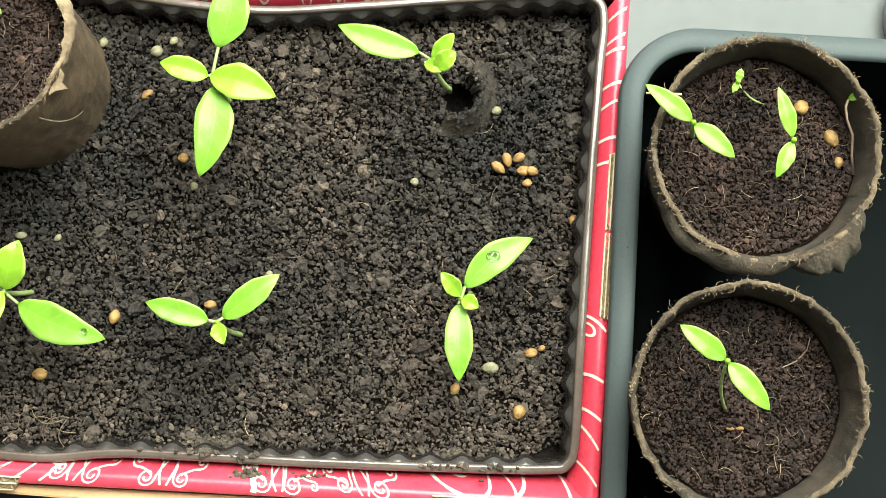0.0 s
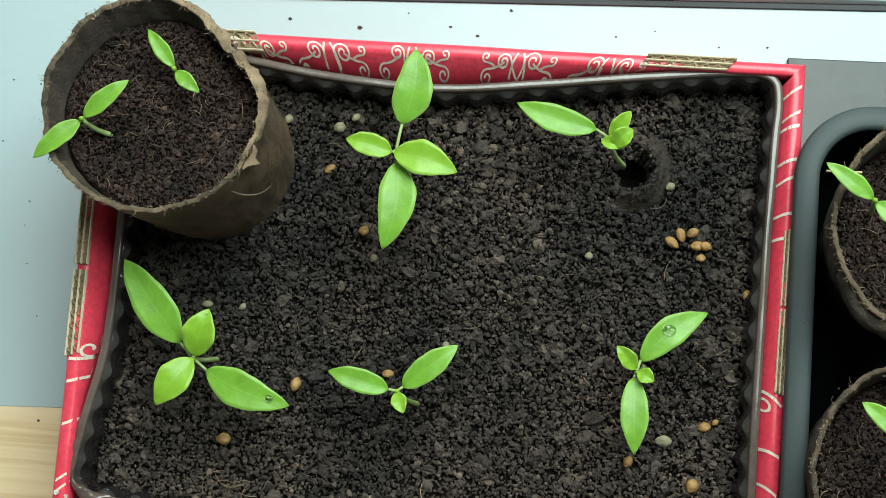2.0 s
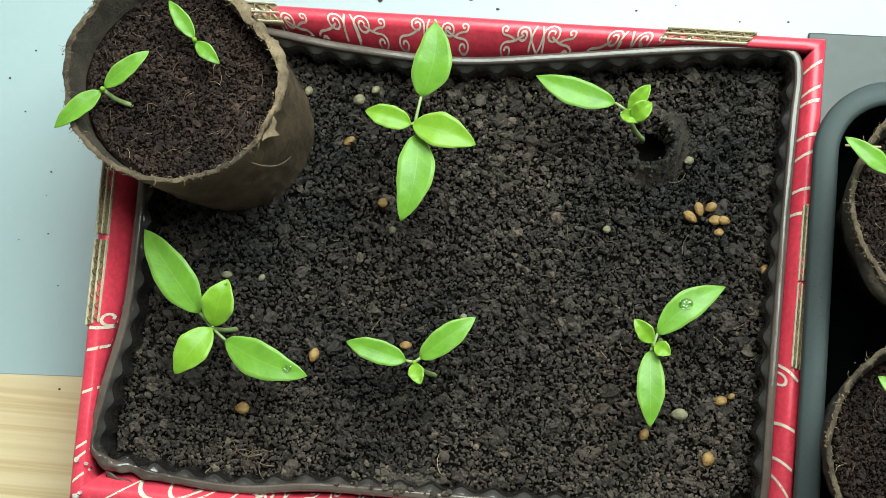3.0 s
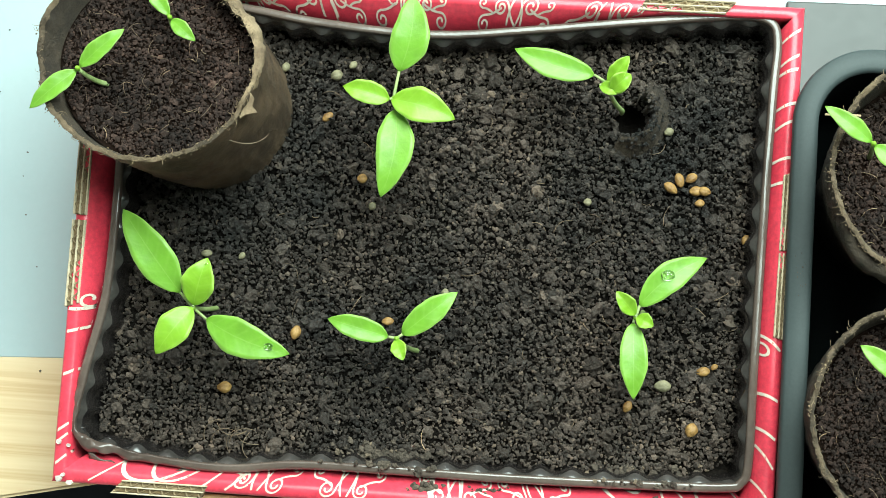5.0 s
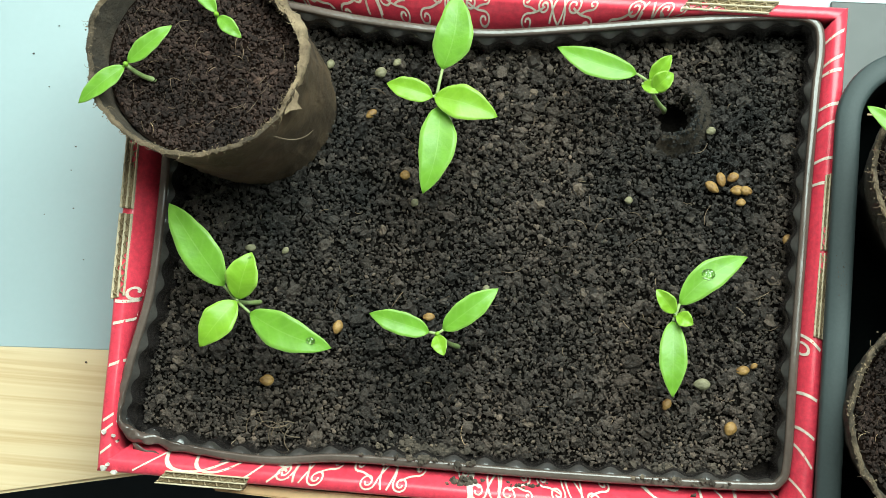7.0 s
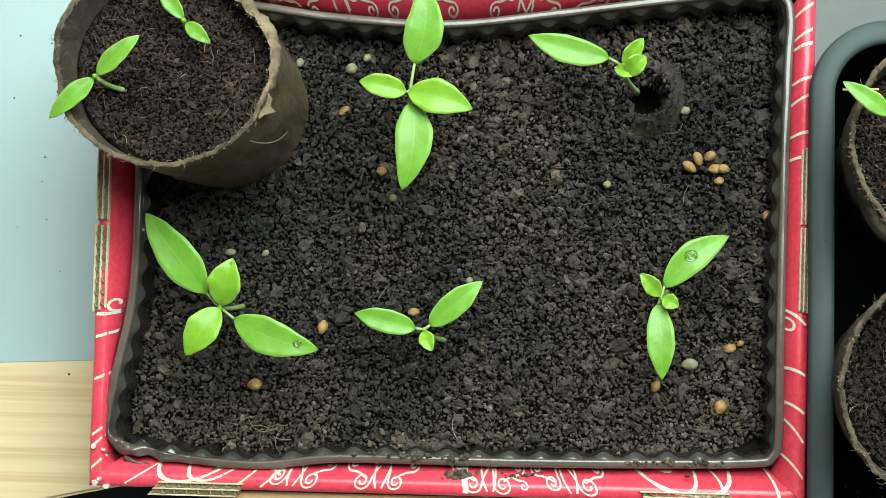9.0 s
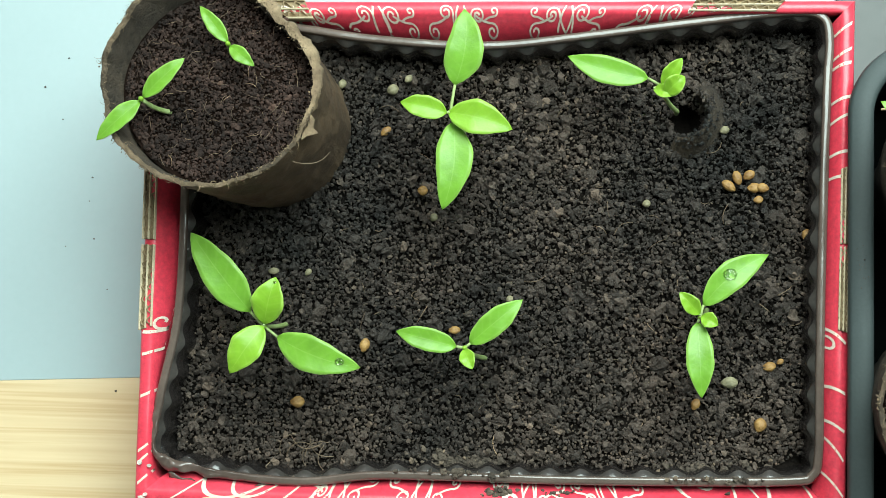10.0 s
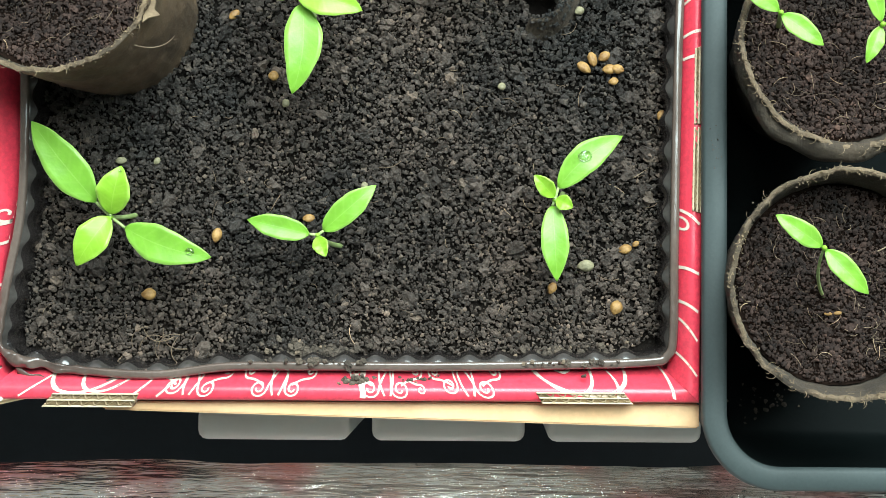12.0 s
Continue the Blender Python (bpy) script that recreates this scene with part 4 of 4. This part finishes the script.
part("underside", rings_mesh([rounded(TUB_BOX, 0.0064, 0.026, 0.0004)], cap_first=True), TUB_SHADED, tub)
for x, y, seed, label in ((0.1626, 0.0283, 4, "peat pot with a crumpled folded rim in the tub"), (0.1600, -0.0490, 7, "peat pot with a frayed round rim in the tub")):
    fibre_pot(FIBRE_POT, label, (x, y), (x + 0.001, y), 0.0122, 0.1050, 0.0356 if seed == 4 else 0.0362, 0.0255, seed, 0.0880, (0, 0), 0.0, 8000, 90)


def folded_rim(a0, a1, reach, drop_z, seed, wave):
    """A lip of fibre folded outwards over the pot's rim, from the angle a0 to a1, as a thick crumpled sheet."""
    n, m = 70, 14
    top, low = [], []
    for i in range(n):
        a = radians(a0 + (a1 - a0) * i / (n - 1))
        e = math.sin(math.pi * (i + 0.4) / (n - 0.2)) ** 0.45
        wide = reach * e * (1 + 0.30 * noise.noise(Vector((i * 0.08, seed, 0))) + 0.12 * noise.noise(Vector((i * 0.21, seed, 3))))
        up, down = [], []
        for j in range(m):
            q = j / (m - 1)
            v = Vector((math.cos(a) * 7, math.sin(a) * 7, q * 2.0 + seed))
            r = 0.0338 + wide * math.sin(q * 1.9) / 0.95
            z = 0.1042 + wave * math.sin(q * math.pi) - drop_z * q ** 1.6 + 0.0022 * noise.noise(v * 0.6) + 0.0009 * noise.noise(v * 1.5) + 0.0004 * noise.noise(v * 4.1)
            up.append((0.1626 + r * math.cos(a), 0.0283 + r * math.sin(a), z))
            down.append((0.1626 + (r - 0.0004) * math.cos(a), 0.0283 + (r - 0.0004) * math.sin(a), z - 0.0014))
        top.append(up)
        low.append(down)
    return rings_mesh([u + d[::-1] for u, d in zip(top, low)], cap_first=True, cap_last=True)


peeled = thing("peeled_rim", "crumpled peeled strip of fibre folded over the pot rim", "pot fibre", at=(0.161, -0.006, 0.098))
part("strip", folded_rim(205, 292, 0.0058, 0.0085, 2, 0.0016), FIBRE_POT, peeled)
part("flap", folded_rim(286, 330, 0.0092, 0.0100, 6, 0.0010), FIBRE_POT, peeled, "grey-brown torn flap")
curl = [(0.1497 + 0.0016 * math.cos(i * 0.5) * (1 - i / 40), -0.0060 + 0.0012 * math.sin(i * 0.5), 0.0985 + 0.0002 * i, 0.0011 - 0.00003 * i) for i in range(14)]
part("curl", crumbs(curl, np.random.default_rng(8), 0.6, 0.4), FIBRE_RIM, peeled, "pale torn curl")
seedling("young seedling with two leaves at the pot edge", (138.0, 33.7, 112), (142, 34, 88), (((137.6, 34.3, 112), (122.9, 44.5, 113), 6.0, 0, 1.2, 0.2), ((138.4, 33.2, 112), (150.9, 23.6, 113), 6.6, 0, 1.2, 0.2)), "seedlings in the peat pots")
seedling("young seedling with two narrow upright leaves", (168.8, 30.1, 112), (173, 31, 88), (((168.5, 31.0, 112), (163.4, 46.0, 113), 5.0, 0, 1.0, 0.25), ((168.4, 29.6, 112), (164.0, 18.3, 112), 5.0, 0, 1.0, 0.25)), "seedlings in the peat pots", 0.65)
seedling("young seedling on a bare stem in the lower pot", (150.9, -38.0, 113), (156.6, -53.2, 87), (((150.4, -37.5, 113), (136.2, -28.0, 114), 6.8, 0, 1.2, 0.2), ((151.4, -38.6, 113), (164.3, -52.0, 113), 7.0, 0, 1.2, 0.2)), "seedlings in the peat pots", 0.65)
seedling("tiny pale sprout bent over the peat", (154.0, 50.2, 98), (165.0, 45.5, 88), (((154.0, 50.5, 98), (154.9, 54.4, 98.5), 2.6, 0, 0.3, 0.2), ((154.0, 50.0, 98), (152.4, 46.6, 98.5), 2.2, 0, 0.3, 0.2)), "seedlings in the peat pots", 0.4)
withered = thing("withered_sprout", "pale withered sprout lying on the peat", "sprout", at=(0.192, 0.036, 0.09))
part("stem", tube([(0.1889, 0.0464, 0.0985), (0.1880, 0.0440, 0.0990), (0.1890, 0.0400, 0.0975), (0.1915, 0.0360, 0.0950), (0.1925, 0.0300, 0.0915), (0.1938, 0.0243, 0.0890)], 0.0004, 0.0005), HAIR, withered)
add_leaf(withered, (0.1889, 0.0464, 0.0985), (0.1889, 0.0466, 0.0985), (0.1922, 0.0478, 0.0980), 0.0024, LEAF, "leaf")
straw = thing("straw_bit", "short dry straw bit on the pot rim", "straw", at=(0.133, 0.043, 0.106))
part("straw", tube(bent((0.1240, 0.0430, 0.1072), (0.1350, 0.0433, 0.1068), 0.0002), 0.0004, 0.0004), DRY, straw)
threads = thing("root_thread", "curved pale root thread lying on the peat", "root", at=(0.175, -0.035, 0.088))
part("thread", tube([(0.1705, -0.0390, 0.0886), (0.1735, -0.0383, 0.0892), (0.1775, -0.0362, 0.0895), (0.1808, -0.0325, 0.0893), (0.1818, -0.0285, 0.0888)], 0.00025, 0.00018, 5), HAIR, threads)
for x, y, l, w, a in ((176.4, 45.0, 5.2, 4.8, 0.3), (186.6, 35.5, 6.2, 4.4, 2.1), (189.0, 27.9, 3.8, 3.2, 1.4), (157.6, -58.4, 2.8, 1.3, 0.0), (160.6, -58.2, 2.6, 1.3, 0.1)):
    grain(x, y, 0.0888, l * 0.001, w * 0.001, a, GRAIN, "tan grain lying on the brown peat", "grain", "grains on the peat")

# ---- the broken peat ring beside a seedling ----
ring_ob = thing("peat_ring", "broken rim of a buried brown peat pellet", "peat ring", at=(0.0690, 0.0515, 0.046))
rows = []
for r, z in ((0.0074, 0.040), (0.0076, 0.0500), (0.0079, 0.0560), (0.0084, 0.0572), (0.0092, 0.0566), (0.0112, 0.0520), (0.0150, 0.0440)):
    row = []
    for k in range(101):
        a = radians(-115 + 180 * k / 100)
        e = math.sin(math.pi * k / 100) ** 0.5
        v = Vector((math.cos(a) * 3, math.sin(a) * 3, z * 300))
        rr = r * (1 + 0.10 * noise.noise(v * 0.8) + 0.06 * noise.noise(v * 2.1))
        row.append((0.0668 + rr * math.cos(a), 0.0512 + rr * math.sin(a) * 1.05, 0.044 + (z - 0.044) * (0.35 + 0.65 * e) + 0.0013 * noise.noise(Vector((k * 0.11, z * 500, 0))) * e))
    rows.append(row)
part("rim", rings_mesh(rows, closed=False), FIBRE_POT, ring_ob)
g_ring = np.random.default_rng(31)
grit = [tuple(Vector(rows[g_ring.integers(1, 7)][g_ring.integers(2, 99)]) + Vector(g_ring.normal(0, 0.0004, 3))) + (g_ring.uniform(0.0002, 0.0007),) for _ in range(420)]
part("soil_grit", crumbs(grit, g_ring, 0.8, 0.45), CLOD, ring_ob, "clinging dark soil grit", smooth=False)["kind"] = "stuff"
# ---- specks of soil on the sill and the board ----
for x, y, r in ((-187.5, 69.8, 0.8), (-166, 33, 0.7), (-164.3, 8.2, 0.6), (-152.7, -52.2, 0.8), (-69, 113, 1.2), (-40.8, 111, 1.6), (-5, 113.3, 1.0), (-179.5, 56.6, 0.6), (-178.1, 81.7, 0.6), (-166.9, 23.4, 0.5), (5.9, 110.2, 1.0), (18.4, 121.2, 1.1), (118.6, 112, 0.8),
                (60, 113, 0.7), (75, 116, 0.5), (100, 111, 0.6), (-100, 108, 0.7), (-158, -12, 0.5), (-176, 5, 0.5), (-22, 118, 0.6)):
    v, f = ICO2
    gg = np.random.default_rng(int(abs(x) * 10))
    speck = part("soil_speck", ((v * (1 + gg.uniform(-0.3, 0.3, (len(v), 1))) * r * 0.00062 * (1, 0.75, 0.5)).tolist(), f), CLOD, smooth=False)
    speck.location = (x * 0.001, y * 0.001, 0.0002)
    tagged(speck, "tiny dark speck of soil on the white sill", "soil speck", "soil specks on the sill")
# crumbs of soil on the front rim and on the tub's rim
g_rim = np.random.default_rng(21)
places = [(0.004 + g_rim.normal(0, 0.003), -0.0830 + g_rim.normal(0, 0.0012), 0.0600 + g_rim.uniform(-0.002, 0.001), g_rim.uniform(0.0005, 0.0014)) for _ in range(36)]
places += [(0.024 + g_rim.normal(0, 0.006), -0.0825 + g_rim.normal(0, 0.0010), 0.0590 + g_rim.uniform(-0.001, 0.001), g_rim.uniform(0.0004, 0.0010)) for _ in range(36)]
places += [(0.1245 + g_rim.normal(0, 0.0012), -0.003 + g_rim.normal(0, 0.004), 0.0705, g_rim.uniform(0.00012, 0.0003)) for _ in range(16)]
places += [(0.150 + g_rim.normal(0, 0.006), -0.093 + g_rim.normal(0, 0.003), 0.0126, g_rim.uniform(0.0003, 0.0009)) for _ in range(40)]
tagged(part("spilled_crumbs", crumbs(places, g_rim), DRY_SOIL, smooth=False), "spilled soil crumbs on the plastic rims", "soil", kind="stuff")

# the torn white paper at the box's front corner
scrap = thing("paper_scrap", "torn white paper bits at the red box corner", "paper scrap", at=(-0.122, -0.086, 0.062))
flakes = []
for x, y, r, a in ((-0.1215, -0.0885, 0.0019, 0.2), (-0.1175, -0.0895, 0.0015, 1.1), (-0.1226, -0.0760, 0.0016, 0.5), (-0.1190, -0.0770, 0.0011, 2.0), (-0.1200, -0.0870, 0.0012, 2.6)):
    corners = [(x + r * (0.7 + 0.5 * noise.noise(Vector((x * 900 + k, y * 700, 1)))) * math.cos(a + k * 1.05), y + 0.6 * r * math.sin(a + k * 1.05), 0.0630 + 0.0009 * noise.noise(Vector((k * 2.3, x * 500, y * 500)))) for k in range(6)]
    flakes.append(rings_mesh([corners, [(p, q, z - 0.0009) for p, q, z in corners]], cap_first=True, cap_last=True))
part("paper", joined(flakes), PAPER, scrap, smooth=False)

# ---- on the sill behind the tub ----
# Thin sheet added for the grey, shaded stretch of the white sill.
shade_sheet = thing("sill_shade_sheet", "flat grey sheet added as shade on the sill behind the tub", "plastic strip", at=(0.25, 0.09, 0))
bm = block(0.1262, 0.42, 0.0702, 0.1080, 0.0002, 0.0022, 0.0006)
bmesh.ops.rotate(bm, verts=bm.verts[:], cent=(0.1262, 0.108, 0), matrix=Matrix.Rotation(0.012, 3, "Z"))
part("sheet", bm, GREY, shade_sheet, smooth=False)
lid = thing("round_tin", "low round white plastic tin on the sill", "tin", at=(0.250, 0.099, 0.0022))
circle = lambda r, z: [(0.2500 + r * math.cos(2 * math.pi * k / 48), 0.0990 + r * math.sin(2 * math.pi * k / 48), z) for k in range(48)]
part("skirt", rings_mesh([circle(0.0222, 0.0026), circle(0.0224, 0.0120), circle(0.0218, 0.0130)], cap_first=True), SILL, lid)
part("top", rings_mesh([circle(0.0218, 0.0130), circle(0.0200, 0.0134), circle(0.0195, 0.0126)], cap_last=True), SILL, lid)
